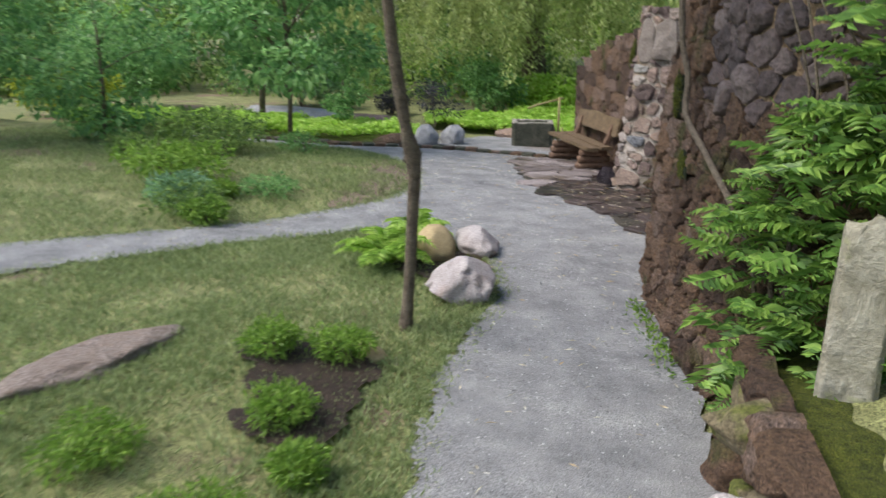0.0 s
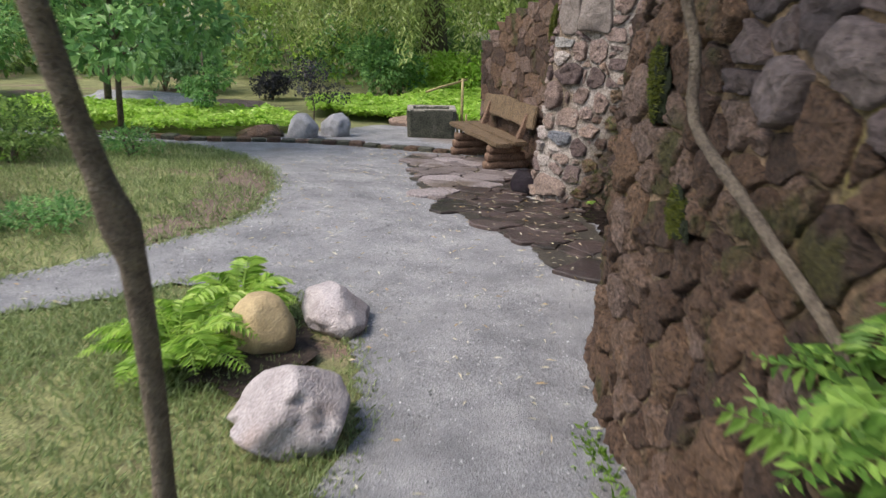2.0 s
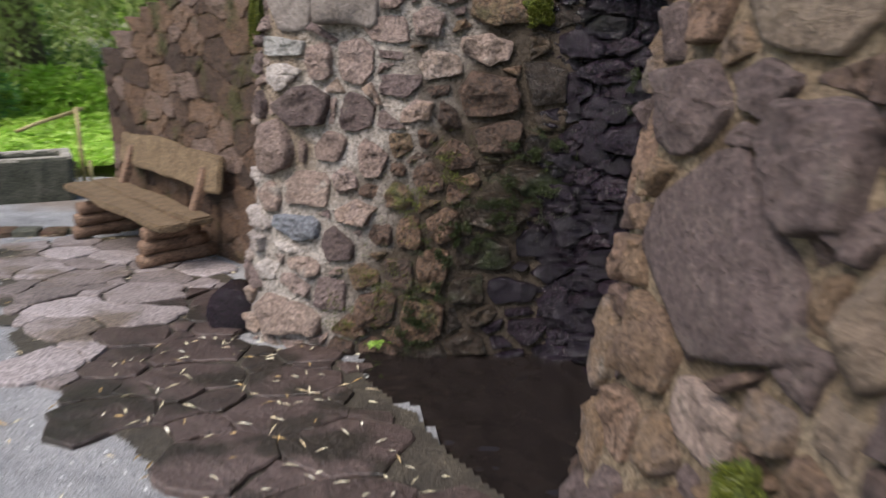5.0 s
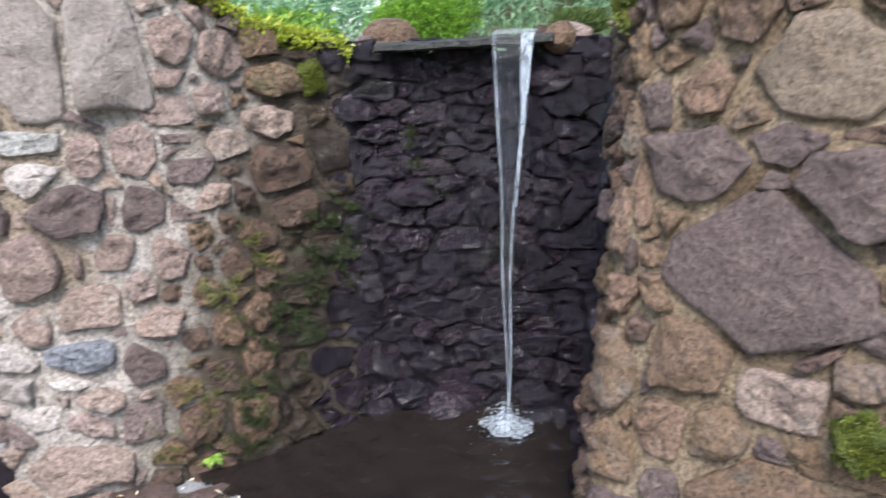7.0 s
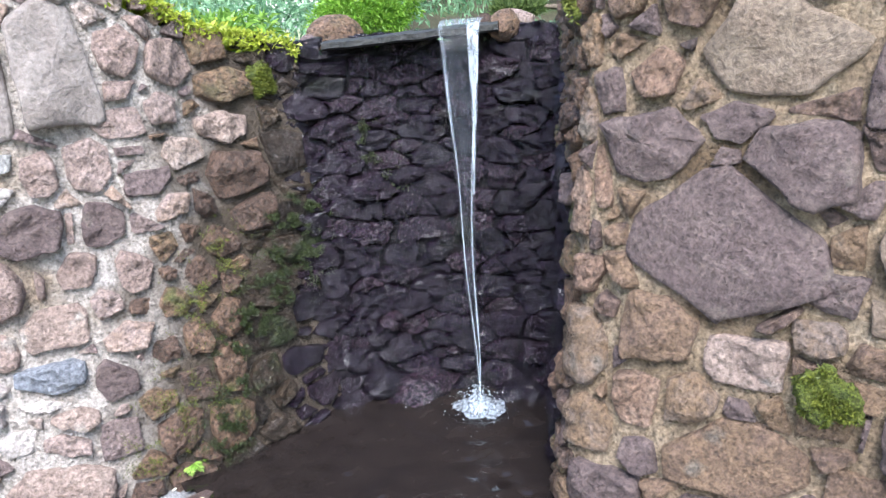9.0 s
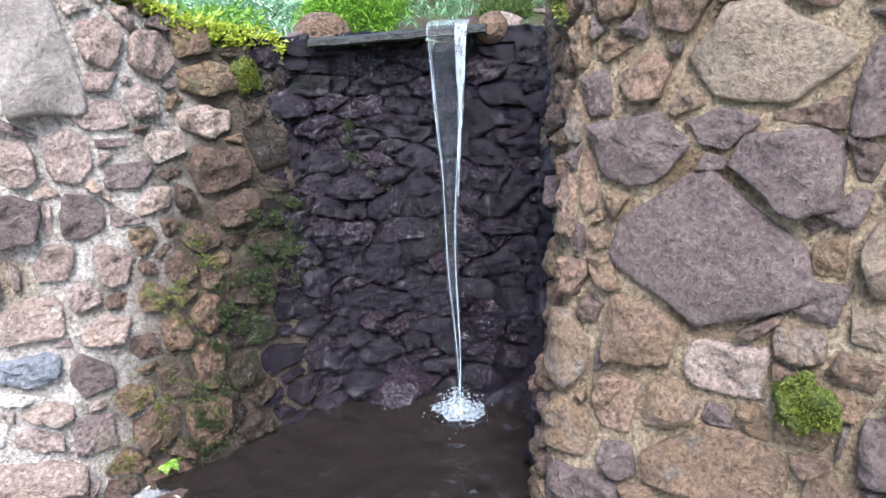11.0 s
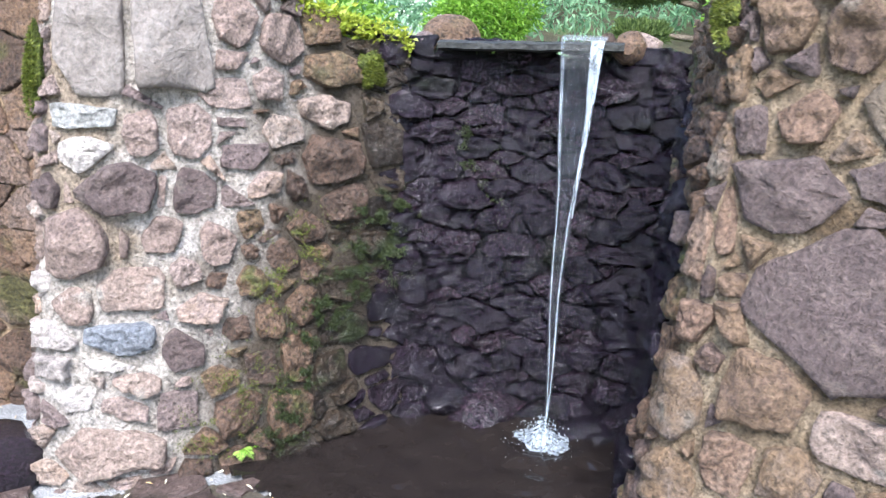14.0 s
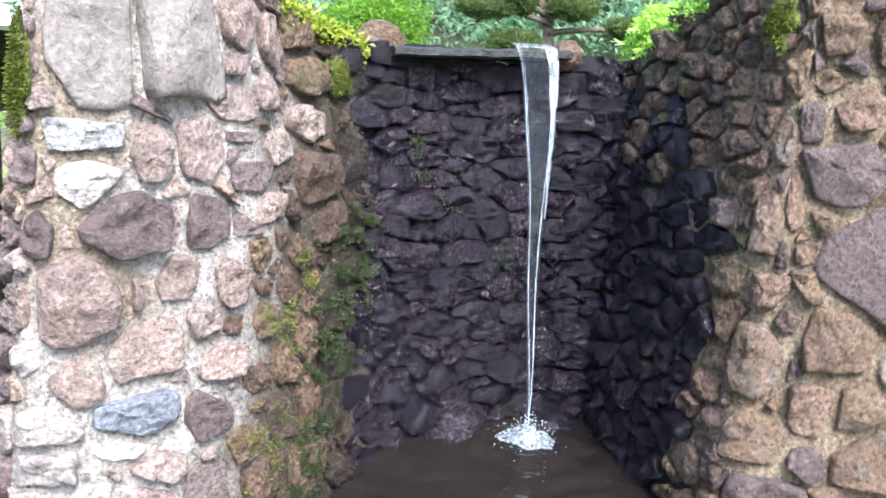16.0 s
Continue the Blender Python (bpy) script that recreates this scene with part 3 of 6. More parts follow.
def inside(x, y, poly):
    hit = False
    for (x0, y0), (x1, y1) in zip(poly, poly[1:] + poly[:1]):
        if (y0 > y) != (y1 > y) and x < (x1 - x0) * (y - y0) / (y1 - y0) + x0:
            hit = not hit
    return hit


verts = [(x, y, z - 0.45 if inside(x, y, POOL) else z) for x, y, z in verts]
thing("ground", verts, grid_faces(len(gx), len(gy)), M_soil, "mossy brown and green garden soil", "ground", kind="structure", smooth=True)


def sheet(name, outline, step, lift, material, label, category, kind="structure", ragged=0.05):
    """A sheet of small quads over an outline, following the ground."""
    xs, ys = [p[0] for p in outline], [p[1] for p in outline]
    vid, verts, faces = {}, [], []

    def vert(i, j):
        if (i, j) not in vid:
            x, y = min(xs) + i * step, min(ys) + j * step
            vid[i, j] = len(verts)
            verts.append((x, y, gz(x, y) + lift))
        return vid[i, j]

    for i in range(int((max(xs) - min(xs)) / step) + 1):
        for j in range(int((max(ys) - min(ys)) / step) + 1):
            x, y = min(xs) + (i + 0.5) * step, min(ys) + (j + 0.5) * step
            nx, ny = noise.noise((x * 6, y * 6, 1)) * ragged, noise.noise((x * 6, y * 6, 7)) * ragged
            if inside(x + nx, y + ny, outline):
                faces.append((vert(i, j), vert(i + 1, j), vert(i + 1, j + 1), vert(i, j + 1)))
    return thing(name, verts, faces, material, label, category, kind=kind, smooth=True)


PATHWAY = [(2.2, -5), (2.0, 1.2), (1.85, 2.3), (1.57, 3.07), (1.42, 3.8), (1.4, 4.4), (1.12, 5.0), (0.75, 5.5), (0.2, 5.6), (-0.19, 5.5), (-0.9, 4.3), (-1.55, 3.1),
           (-2.6, 1.5), (-4.6, -1.0), (-5.2, -0.5), (-3.2, 2.2), (-2.0, 3.6), (-1.35, 4.6), (-0.9, 5.7), (-0.6, 6.4), (-0.58, 7.0), (-1.0, 8.0), (-1.5, 8.75),
           (-2.3, 9.45), (-3.1, 9.75), (-5.5, 9.4), (-9, 8.6), (-9, 9.1), (-5.5, 9.95), (-3.5, 10.2), (-3.1, 10.9), (-2.7, 11.9), (-2.4, 13.3), (-1.0, 13.6),
           (1.6, 13.2), (1.6, 8.6), (2.0, 6.4), (2.35, 6.3), (2.3, 5.5), (2.45, 4.4), (2.75, 3.4), (3.0, 2.6), (3.25, 1.4), (3.9, -1.0), (4.4, -5)]
sheet("path", PATHWAY, 0.035, -0.012, M_gravel, "pale grey crushed gravel garden path", "path")

rng = np.random.default_rng(5)
pts = []
while len(pts) < 9000:
    x, y = rng.uniform(-1.2, 3.0), rng.uniform(1.0, 9.5)
    if inside(x, y, PATHWAY) and not inside(x, y, POOL):
        pts.append((x, y, gz(x, y) - 0.012))
pts = np.array(pts)
k = len(pts)
leaves("gravel_chip", pts, unit(rng.normal(size=(k, 3)) * [1, 1, 0.25]), unit(rng.normal(size=(k, 3)) * 0.4 + [0, 0, 1]), rng.uniform(0.006, 0.016, k), rng.uniform(0.005, 0.011, k),
       M_chip, "loose angular gravel chips on the path", "gravel", "stuff", fold=0.5)
pts = []
while len(pts) < 1100:
    x, y = rng.uniform(-1.5, 2.6), 11 - 9 * rng.random() ** 1.7
    if inside(x, y, PATHWAY) and not inside(x, y, POOL):
        pts.append((x, y, gz(x, y) + 0.004))
pts = np.array(pts)
k = len(pts)
ang = rng.uniform(0, 6.28, k)
leaves("leaf_litter", pts, np.stack([np.cos(ang), np.sin(ang), 0.08 * rng.normal(size=k)], 1), unit(rng.normal(size=(k, 3)) * 0.3 + [0, 0, 1]), rng.uniform(0.03, 0.06, k), rng.uniform(0.006, 0.010, k),
       M_litter, "fallen dry willow leaves lying on the path", "leaf litter", "stuff", fold=0.1)


settle(True)

# ---- stone walls ----
TONES = {"slab": M_stone_big, "grey": M_stone_grey, "white": M_stone_pale, "purple": M_stone_purple, "pink": M_stone_pink, "blue": M_stone_blue, "tan": M_stone_tan, "red": M_stone_red}

def profile(*knots):
    us, zs = zip(*knots)
    return lambda u: float(np.interp(u, us, zs)) + 0.025 * noise.noise((u * 5.0, 3.0, 0.0))


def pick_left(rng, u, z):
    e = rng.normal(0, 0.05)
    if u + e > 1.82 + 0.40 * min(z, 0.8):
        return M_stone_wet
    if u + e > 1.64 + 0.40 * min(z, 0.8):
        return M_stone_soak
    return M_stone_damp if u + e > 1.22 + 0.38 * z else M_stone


# (along the wall, height, width, height of the block, tone) of the stones that stand out
LEFT_UPPER = [(1.02, 1.42, 0.27, 0.40, "slab"), (1.28, 1.42, 0.27, 0.38, "slab"), (1.0, 1.17, 0.25, 0.085, "grey"), (1.18, 1.12, 0.125, 0.125, ""), (1.33, 1.13, 0.15, 0.16, ""), (1.01, 1.06, 0.16, 0.10, "white"),
              (1.09, 0.95, 0.22, 0.15, "purple"), (1.34, 0.93, 0.13, 0.13, "purple"), (1.47, 1.24, 0.2, 0.095, ""), (1.93, 1.32, 0.22, 0.12, ""), (0.85, 0.94, 0.1, 0.1, "purple"),
              (1.5, 1.47, 0.17, 0.14, ""), (1.70, 1.41, 0.22, 0.14, ""), (1.91, 1.46, 0.15, 0.12, ""), (1.63, 1.27, 0.17, 0.11, ""), (1.88, 1.18, 0.25, 0.11, "pink"), (1.69, 1.12, 0.22, 0.10, ""),
              (1.52, 1.04, 0.16, 0.09, ""), (1.6, 0.95, 0.16, 0.08, ""), (0.80, 1.10, 0.10, 0.08, ""), (0.80, 1.50, 0.18, 0.12, "")]
LEFT_LOWER = [(0.96, 0.78, 0.22, 0.20, "pink"), (1.11, 0.78, 0.035, 0.08, "pink"), (1.23, 0.8, 0.14, 0.12, "pink"), (0.95, 0.59, 0.15, 0.125, "pink"), (1.13, 0.63, 0.225, 0.135, "pink"),
              (1.3, 0.68, 0.10, 0.095, ""), (1.35, 0.56, 0.17, 0.085, ""), (1.1, 0.48, 0.245, 0.09, "blue"), (1.28, 0.43, 0.145, 0.12, "purple"), (1.07, 0.4, 0.18, 0.036, "white"),
              (1.14, 0.33, 0.15, 0.065, "pink"), (0.86, 0.49, 0.2, 0.095, "white"), (1.1, 0.25, 0.16, 0.075, ""), (1.41, 0.77, 0.12, 0.13, ""), (1.46, 0.48, 0.10, 0.08, ""),
              (0.86, 0.39, 0.18, 0.08, "white"), (0.95, 0.29, 0.12, 0.09, "white"), (0.77, 0.78, 0.1, 0.13, "pink"), (0.80, 0.65, 0.1, 0.085, "white"), (1.05, 0.12, 0.34, 0.16, "pink")]
LEFT_DAMP = [(1.4, 0.32, 0.13, 0.11, ""), (1.26, 0.23, 0.14, 0.12, ""), (1.45, 0.2, 0.15, 0.14, ""), (1.53, 0.63, 0.11, 0.10, ""), (1.88, 1.0, 0.26, 0.17, ""), (2.09, 1.05, 0.13, 0.16, ""),
             (1.92, 0.86, 0.24, 0.11, ""), (1.76, 0.79, 0.18, 0.12, ""), (2.08, 0.81, 0.17, 0.11, ""), (2.06, 0.69, 0.22, 0.11, ""), (1.93, 0.57, 0.28, 0.13, ""), (1.64, 0.70, 0.13, 0.10, ""),
             (1.71, 0.52, 0.15, 0.12, ""), (1.58, 0.49, 0.11, 0.12, ""), (1.88, 0.42, 0.24, 0.11, ""), (2.07, 0.45, 0.18, 0.10, ""), (1.54, 0.34, 0.12, 0.12, ""), (1.67, 0.35, 0.12, 0.17, ""),
             (1.81, 0.28, 0.15, 0.12, ""), (1.98, 0.28, 0.19, 0.10, ""), (1.63, 0.16, 0.16, 0.16, ""), (2.1, 0.92, 0.13, 0.09, ""), (1.72, 0.93, 0.13, 0.10, "")]
left_line = [(1.6, 9.07), (1.2, 8.89), (1.06, 8.64), (1.15, 8.51), (1.35, 8.455), (1.6, 8.43), (1.85, 8.44), (2.05, 8.48), (2.25, 8.555), (2.42, 8.58)]
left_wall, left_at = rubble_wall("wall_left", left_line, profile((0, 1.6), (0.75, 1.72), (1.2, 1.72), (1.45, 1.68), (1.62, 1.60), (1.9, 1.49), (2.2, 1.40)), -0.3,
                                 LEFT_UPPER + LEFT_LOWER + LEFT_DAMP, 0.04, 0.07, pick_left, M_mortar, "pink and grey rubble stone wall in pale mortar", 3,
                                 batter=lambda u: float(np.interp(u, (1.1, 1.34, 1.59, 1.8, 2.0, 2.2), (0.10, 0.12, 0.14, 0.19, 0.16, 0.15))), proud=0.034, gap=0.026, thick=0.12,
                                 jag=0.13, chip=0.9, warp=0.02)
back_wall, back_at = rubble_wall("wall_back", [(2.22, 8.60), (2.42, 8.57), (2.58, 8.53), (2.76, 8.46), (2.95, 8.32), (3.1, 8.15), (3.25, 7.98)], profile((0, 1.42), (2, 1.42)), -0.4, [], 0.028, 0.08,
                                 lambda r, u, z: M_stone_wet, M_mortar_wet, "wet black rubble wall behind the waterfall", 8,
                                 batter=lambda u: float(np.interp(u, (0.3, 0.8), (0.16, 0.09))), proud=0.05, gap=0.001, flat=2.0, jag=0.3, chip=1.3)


def pick_right(rng, u, z):
    if u < 0.84 + rng.normal(0, 0.04):
        return M_stone_wet if z + rng.normal(0, 0.08) < 1.15 else M_stone_damp
    if u < 1.06 and rng.random() < 0.75:
        return M_stone_damp
    return M_stone_warm if rng.random() < 0.6 else M_stone_purple


PIER_STONES = [(1.49, 0.91, 0.43, 0.34, "purple"), (1.6, 1.37, 0.33, 0.22, "tan"), (1.31, 1.14, 0.26, 0.17, ""), (1.66, 1.11, 0.22, 0.165, "purple"), (1.69, 1.50, 0.12, 0.07, ""),
               (1.56, 1.57, 0.16, 0.06, ""), (1.22, 1.53, 0.14, 0.13, ""), (1.4, 1.5, 0.13, 0.16, ""), (1.32, 1.32, 0.155, 0.11, "red"), (1.18, 1.28, 0.12, 0.12, "purple"), (1.07, 1.41, 0.13, 0.13, ""),
               (1.10, 0.6, 0.19, 0.22, ""), (1.34, 0.68, 0.21, 0.19, ""), (1.55, 0.62, 0.19, 0.15, "pink"), (1.28, 0.48, 0.12, 0.16, "red"), (1.43, 0.51, 0.12, 0.13, ""), (1.72, 0.71, 0.11, 0.08, ""),
               (1.19, 0.73, 0.10, 0.07, ""), (1.16, 1.06, 0.08, 0.155, "red")]
PIER_MORE = [(1.05, 0.98, 0.11, 0.2, "red"), (1.1, 0.80, 0.18, 0.11, "red"), (1.06, 1.22, 0.11, 0.13, ""), (1.13, 0.38, 0.18, 0.17, ""), (1.53, 0.36, 0.38, 0.18, ""), (1.87, 0.93, 0.10, 0.18, "tan"),
             (1.91, 0.49, 0.11, 0.14, ""), (1.86, 0.77, 0.09, 0.09, "tan"), (1.3, 0.33, 0.12, 0.1, ""), (1.84, 1.3, 0.12, 0.2, ""), (1.93, 1.1, 0.14, 0.12, ""), (1.24, 1.70, 0.2, 0.14, ""), (1.48, 1.72, 0.22, 0.14, ""),
             (1.74, 0.52, 0.12, 0.12, ""), (1.83, 0.33, 0.15, 0.12, ""), (1.2, 0.2, 0.2, 0.14, ""), (1.5, 0.16, 0.3, 0.16, "purple")]
pier_line = [(3.22, 8.26), (3.02, 8.05), (2.78, 7.75), (2.62, 7.54), (2.555, 7.40), (2.59, 7.27), (2.69, 7.08), (2.84, 6.82), (2.95, 6.60), (3.12, 6.45)]
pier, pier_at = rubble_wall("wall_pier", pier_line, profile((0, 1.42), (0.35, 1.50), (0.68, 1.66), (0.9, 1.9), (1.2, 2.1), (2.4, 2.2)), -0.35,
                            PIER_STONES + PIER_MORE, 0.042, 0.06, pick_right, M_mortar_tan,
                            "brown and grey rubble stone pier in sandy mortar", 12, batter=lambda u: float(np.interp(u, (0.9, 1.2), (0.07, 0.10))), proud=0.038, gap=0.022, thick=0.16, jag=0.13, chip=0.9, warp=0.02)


settle(False)


def pick_near(rng, u, z):
    if u > 2.0 and z > 1.25:
        return M_stone_slate
    return M_stone_brown


near_line = [(2.62, 6.02), (2.36, 5.90), (2.14, 5.70), (2.085, 5.38), (2.21, 4.9), (2.46, 4.25), (2.66, 3.75), (2.98, 3.45), (3.4, 3.3)]
near_wall, near_at = rubble_wall("wall_near", near_line, profile((0, 2.2), (3.5, 2.05)), -0.12, [], 0.035, 0.12, pick_near, M_mortar_brown,
                                 "tall brown rubble wall with moss beside the path", 21, batter=0.075, proud=0.034, gap=0.022, tries=3000, thick=0.22, chip=1.0, jag=0.24)
wing, wing_at = rubble_wall("wall_wing", [(-0.18, 11.42), (0.3, 10.77), (0.9, 9.95), (1.5, 9.12)], profile((0, 0.80), (0.12, 0.95), (0.7, 1.24), (1.4, 1.42), (2.6, 1.62)), -0.5, [], 0.05, 0.14,
                            lambda r, u, z: M_stone_brown, M_mortar_brown, "dark brown stone wing wall behind the bench", 31, batter=0.0, proud=0.012, gap=0.004, tries=1500)
low_wall, low_at = rubble_wall("wall_low", [(2.92, 3.45), (2.93, 3.05), (3.03, 2.6), (3.2, 1.9), (3.5, 1.0), (4.0, -0.5)], profile((0, 0.42), (1.2, 0.46), (5, 0.5)), -0.1, [], 0.07, 0.17,
                               lambda r, u, z: M_lichen if r.random() < 0.7 else M_stone_brown, M_moss, "low mossy dry stone retaining wall", 44, batter=0.05, proud=0.09, gap=0.03,
                               tries=900)

# ---- earth behind the walls ----
edge = [(9.0, -6), (4.6, -1.0), (3.75, 1.0), (3.42, 2.0), (3.2, 2.7), (3.15, 3.2)]
verts, faces = [], []
for x, y in edge:
    verts += [(x, y, 0.40), (x + 0.5, y + 0.1, 0.55), (x + 1.6, y + 0.4, 1.2), (x + 4, y + 0.8, 2.6), (x + 12, y + 1, 6)]
thing("earth_bank", verts, grid_faces(len(edge), 5), M_soil, "earth bank planted with climbing shrubs", "bank", kind="structure", smooth=True)
settle(True)
edge = [(-1.2, 11.0, 0.6), (0.3, 10.2, 1.2), (1.35, 9.4, 1.42), (2.0, 9.0, 1.34), (2.5, 8.93, 1.32), (3.16, 8.5, 1.32), (3.28, 8.15, 1.36), (3.12, 7.6, 1.7), (3.25, 7.05, 2.0), (3.4, 6.7, 1.95),
        (3.4, 6.33, 1.93), (3.95, 5.55, 1.95), (4.5, 5.06, 1.95), (5.04, 4.97, 1.9)]
verts = []
for x, y, z in edge:
    dx, dy = 0.88, 0.45
    for far, up in ((0, 0), (0.5, 0.0), (1.2, 0.0), (2.4, 0.0), (5, 0.3), (9, 1.6), (16, 5)):
        verts.append((x + dx * far, y + dy * far, z + up + 0.03 * noise.noise((x * 3 + far, y * 3, 2))))
thing("earth_terrace", verts, grid_faces(len(edge), 7), M_earth, "planted earth terrace above the waterfall walls", "terrace", kind="structure", smooth=True)

# ---- pool and waterfall ----
M_pool = bpy.data.materials.new("murky brown pool water")
M_pool.use_nodes = True
nt = M_pool.node_tree
b = nt.nodes["Principled BSDF"]
b.inputs["Base Color"].default_value, b.inputs["Roughness"].default_value = (0.013, 0.010, 0.009, 1), 0.05
b.inputs["IOR"].default_value = 1.33
co, t1, bp = nt.nodes.new("ShaderNodeTexCoord"), nt.nodes.new("ShaderNodeTexNoise"), nt.nodes.new("ShaderNodeBump")
t1.inputs["Scale"].default_value, t1.inputs["Detail"].default_value = 7, 1.5
bp.inputs["Strength"].default_value, bp.inputs["Distance"].default_value = 0.9, 0.06
nt.links.new(co.outputs["Object"], t1.inputs["Vector"])
nt.links.new(t1.outputs["Fac"], bp.inputs["Height"])
nt.links.new(bp.outputs[0], b.inputs["Normal"])
WATER = 0.02
FALL = Vector((2.76, 8.205, WATER))
verts, faces, vid = [], [], {}
step = 0.03
for i in range(60):
    for j in range(92):
        x, y = 1.5 + (i + 0.5) * step, 6.3 + (j + 0.5) * step
        if inside(x, y, POOL_RIM):
            f = []
            for a, c in ((i, j), (i + 1, j), (i + 1, j + 1), (i, j + 1)):
                if (a, c) not in vid:
                    px, py = 1.5 + a * step, 6.3 + c * step
                    r = math.hypot(px - FALL.x, py - FALL.y)
                    vid[a, c] = len(verts)
                    verts.append((px, py, WATER + 0.013 * math.sin(r * 46 + 2 * noise.noise((px * 4, py * 4, 5))) * math.exp(-r * 2.2) + 0.007 * noise.noise((px * 8, py * 8, 0))))
                f.append(vid[a, c])
            faces.append(f)
thing("pool_water", verts, faces, M_pool, "still murky brown pool water with ripples", "water", kind="structure", smooth=True)
thing("pool_bed", [(1.45, 6.2, -0.4), (3.4, 6.2, -0.4), (3.4, 9.1, -0.4), (1.45, 9.1, -0.4)], [(0, 1, 2, 3)], M_stone_wet, "dark silted pool bed", "pool bed", kind="structure")


def water_mat(name, white, rough, alpha):
    m = bpy.data.materials.new(name)
    m.use_nodes = True
    nt = m.node_tree
    b = nt.nodes["Principled BSDF"]
    b.inputs["Base Color"].default_value = (0.78, 0.88, 0.97, 1)
    b.inputs["Roughness"].default_value, b.inputs["IOR"].default_value = rough, 1.33
    b.inputs["Transmission Weight"].default_value = 1 - white
    clear = nt.nodes.new("ShaderNodeBsdfTransparent")
    mix = nt.nodes.new("ShaderNodeMixShader")
    tex, co, mp, rng_ = (nt.nodes.new(k) for k in ("ShaderNodeTexNoise", "ShaderNodeTexCoord", "ShaderNodeMapping", "ShaderNodeMapRange"))
    mp.inputs["Scale"].default_value = (60, 60, 3)
    nt.links.new(co.outputs["Object"], mp.inputs["Vector"])
    nt.links.new(mp.outputs[0], tex.inputs["Vector"])
    tex.inputs["Scale"].default_value = 1.0
    rng_.inputs["From Min"].default_value, rng_.inputs["From Max"].default_value = 0.35, 0.65
    rng_.inputs["To Min"].default_value, rng_.inputs["To Max"].default_value = alpha * 0.35, alpha
    nt.links.new(tex.outputs["Fac"], rng_.inputs["Value"])
    nt.links.new(rng_.outputs[0], mix.inputs["Fac"])
    nt.links.new(clear.outputs[0], mix.inputs[1])
    nt.links.new(b.outputs[0], mix.inputs[2])
    nt.links.new(mix.outputs[0], nt.nodes["Material Output"].inputs["Surface"])
    return m


M_fall = water_mat("falling water", 0.6, 0.2, 0.36)
M_sheet = water_mat("thin water sheet", 0.2, 0.1, 0.055)
M_white = water_mat("churned white water", 0.6, 0.3, 0.42)
M_foam = water_mat("white splash foam", 0.6, 0.4, 0.42)
ALONG, OUT = Vector((0.786, -0.618, 0)), Vector((-0.618, -0.786, 0))
LIP = Vector((2.946, 8.451, 1.462))
waterfall = empty("waterfall", "thin clear waterfall pouring off a stone lip", "waterfall")


def fall_at(a, t):
    """a: across the stream, -1 to 1; t: 0 at the lip, 1 at the pool."""
    w = 0.066 * max(0.0, 1 - t * 1.35) ** 1.1 + 0.009
    s = math.sqrt(max(0, t))
    return LIP + ALONG * (a * w + 0.012 * math.sin(t * 9 + a) * t) + OUT * (0.09 + 0.22 * s) + Vector((0, 0, (WATER - LIP.z) * t))


def strand(a, r, seed, t0=0.0, t1=1.0, material=M_fall, name="strand"):
    pts = [fall_at(a * (1 - 0.6 * t) + 0.1 * noise.noise((t * 6, seed, 0)), t) for t in np.linspace(t0, t1, 30)]
    rad = [r * (0.75 + 0.5 * abs(noise.noise((t * 14, seed, 3)))) for t in range(30)]
    v, f = tube(pts, rad, 6, 0.12, seed)
    thing(name, v, f, material, parent=waterfall, smooth=True)


for a, r, s in ((-1.0, 0.0028, 1), (-0.9, 0.0016, 5), (0.97, 0.0032, 2), (0.85, 0.0025, 7)):
    strand(a, r, s)
n = 24
verts = []
for i, t in enumerate(np.linspace(0, 1, n)):
    for k, a in enumerate(np.linspace(-1, 1, 9)):
        p = fall_at(a, t) + OUT * 0.006 * noise.noise((a * 3, t * 12, 1))
        verts.append(p)
for i, t in enumerate(np.linspace(0, 1, n)):
    for k, a in enumerate(np.linspace(-1, 1, 9)):
        verts.append(fall_at(a, t) + OUT * (0.006 * noise.noise((a * 3, t * 12, 1)) - 0.004))
faces = grid_faces(n, 9) + [f[::-1] for f in grid_faces(n, 9, n * 9)]
thing("water_sheet", verts, faces, M_sheet, parent=waterfall, smooth=True)
verts = []
for i, t in enumerate(np.linspace(0, 1, 20)):
    for k, a in enumerate(np.linspace(0, 1, 7)):
        p = fall_at(1.0 - (1 - a) * (0.62 - 0.5 * t) + 0.05 * noise.noise((t * 9, a, 2)), 0.42 * t) + OUT * (0.008 + 0.008 * noise.noise((a * 4, t * 14, 6)))
        verts.append(p)
thing("white_water", verts, grid_faces(20, 7), M_white, "churned white streak of the stream", parent=waterfall, smooth=True)
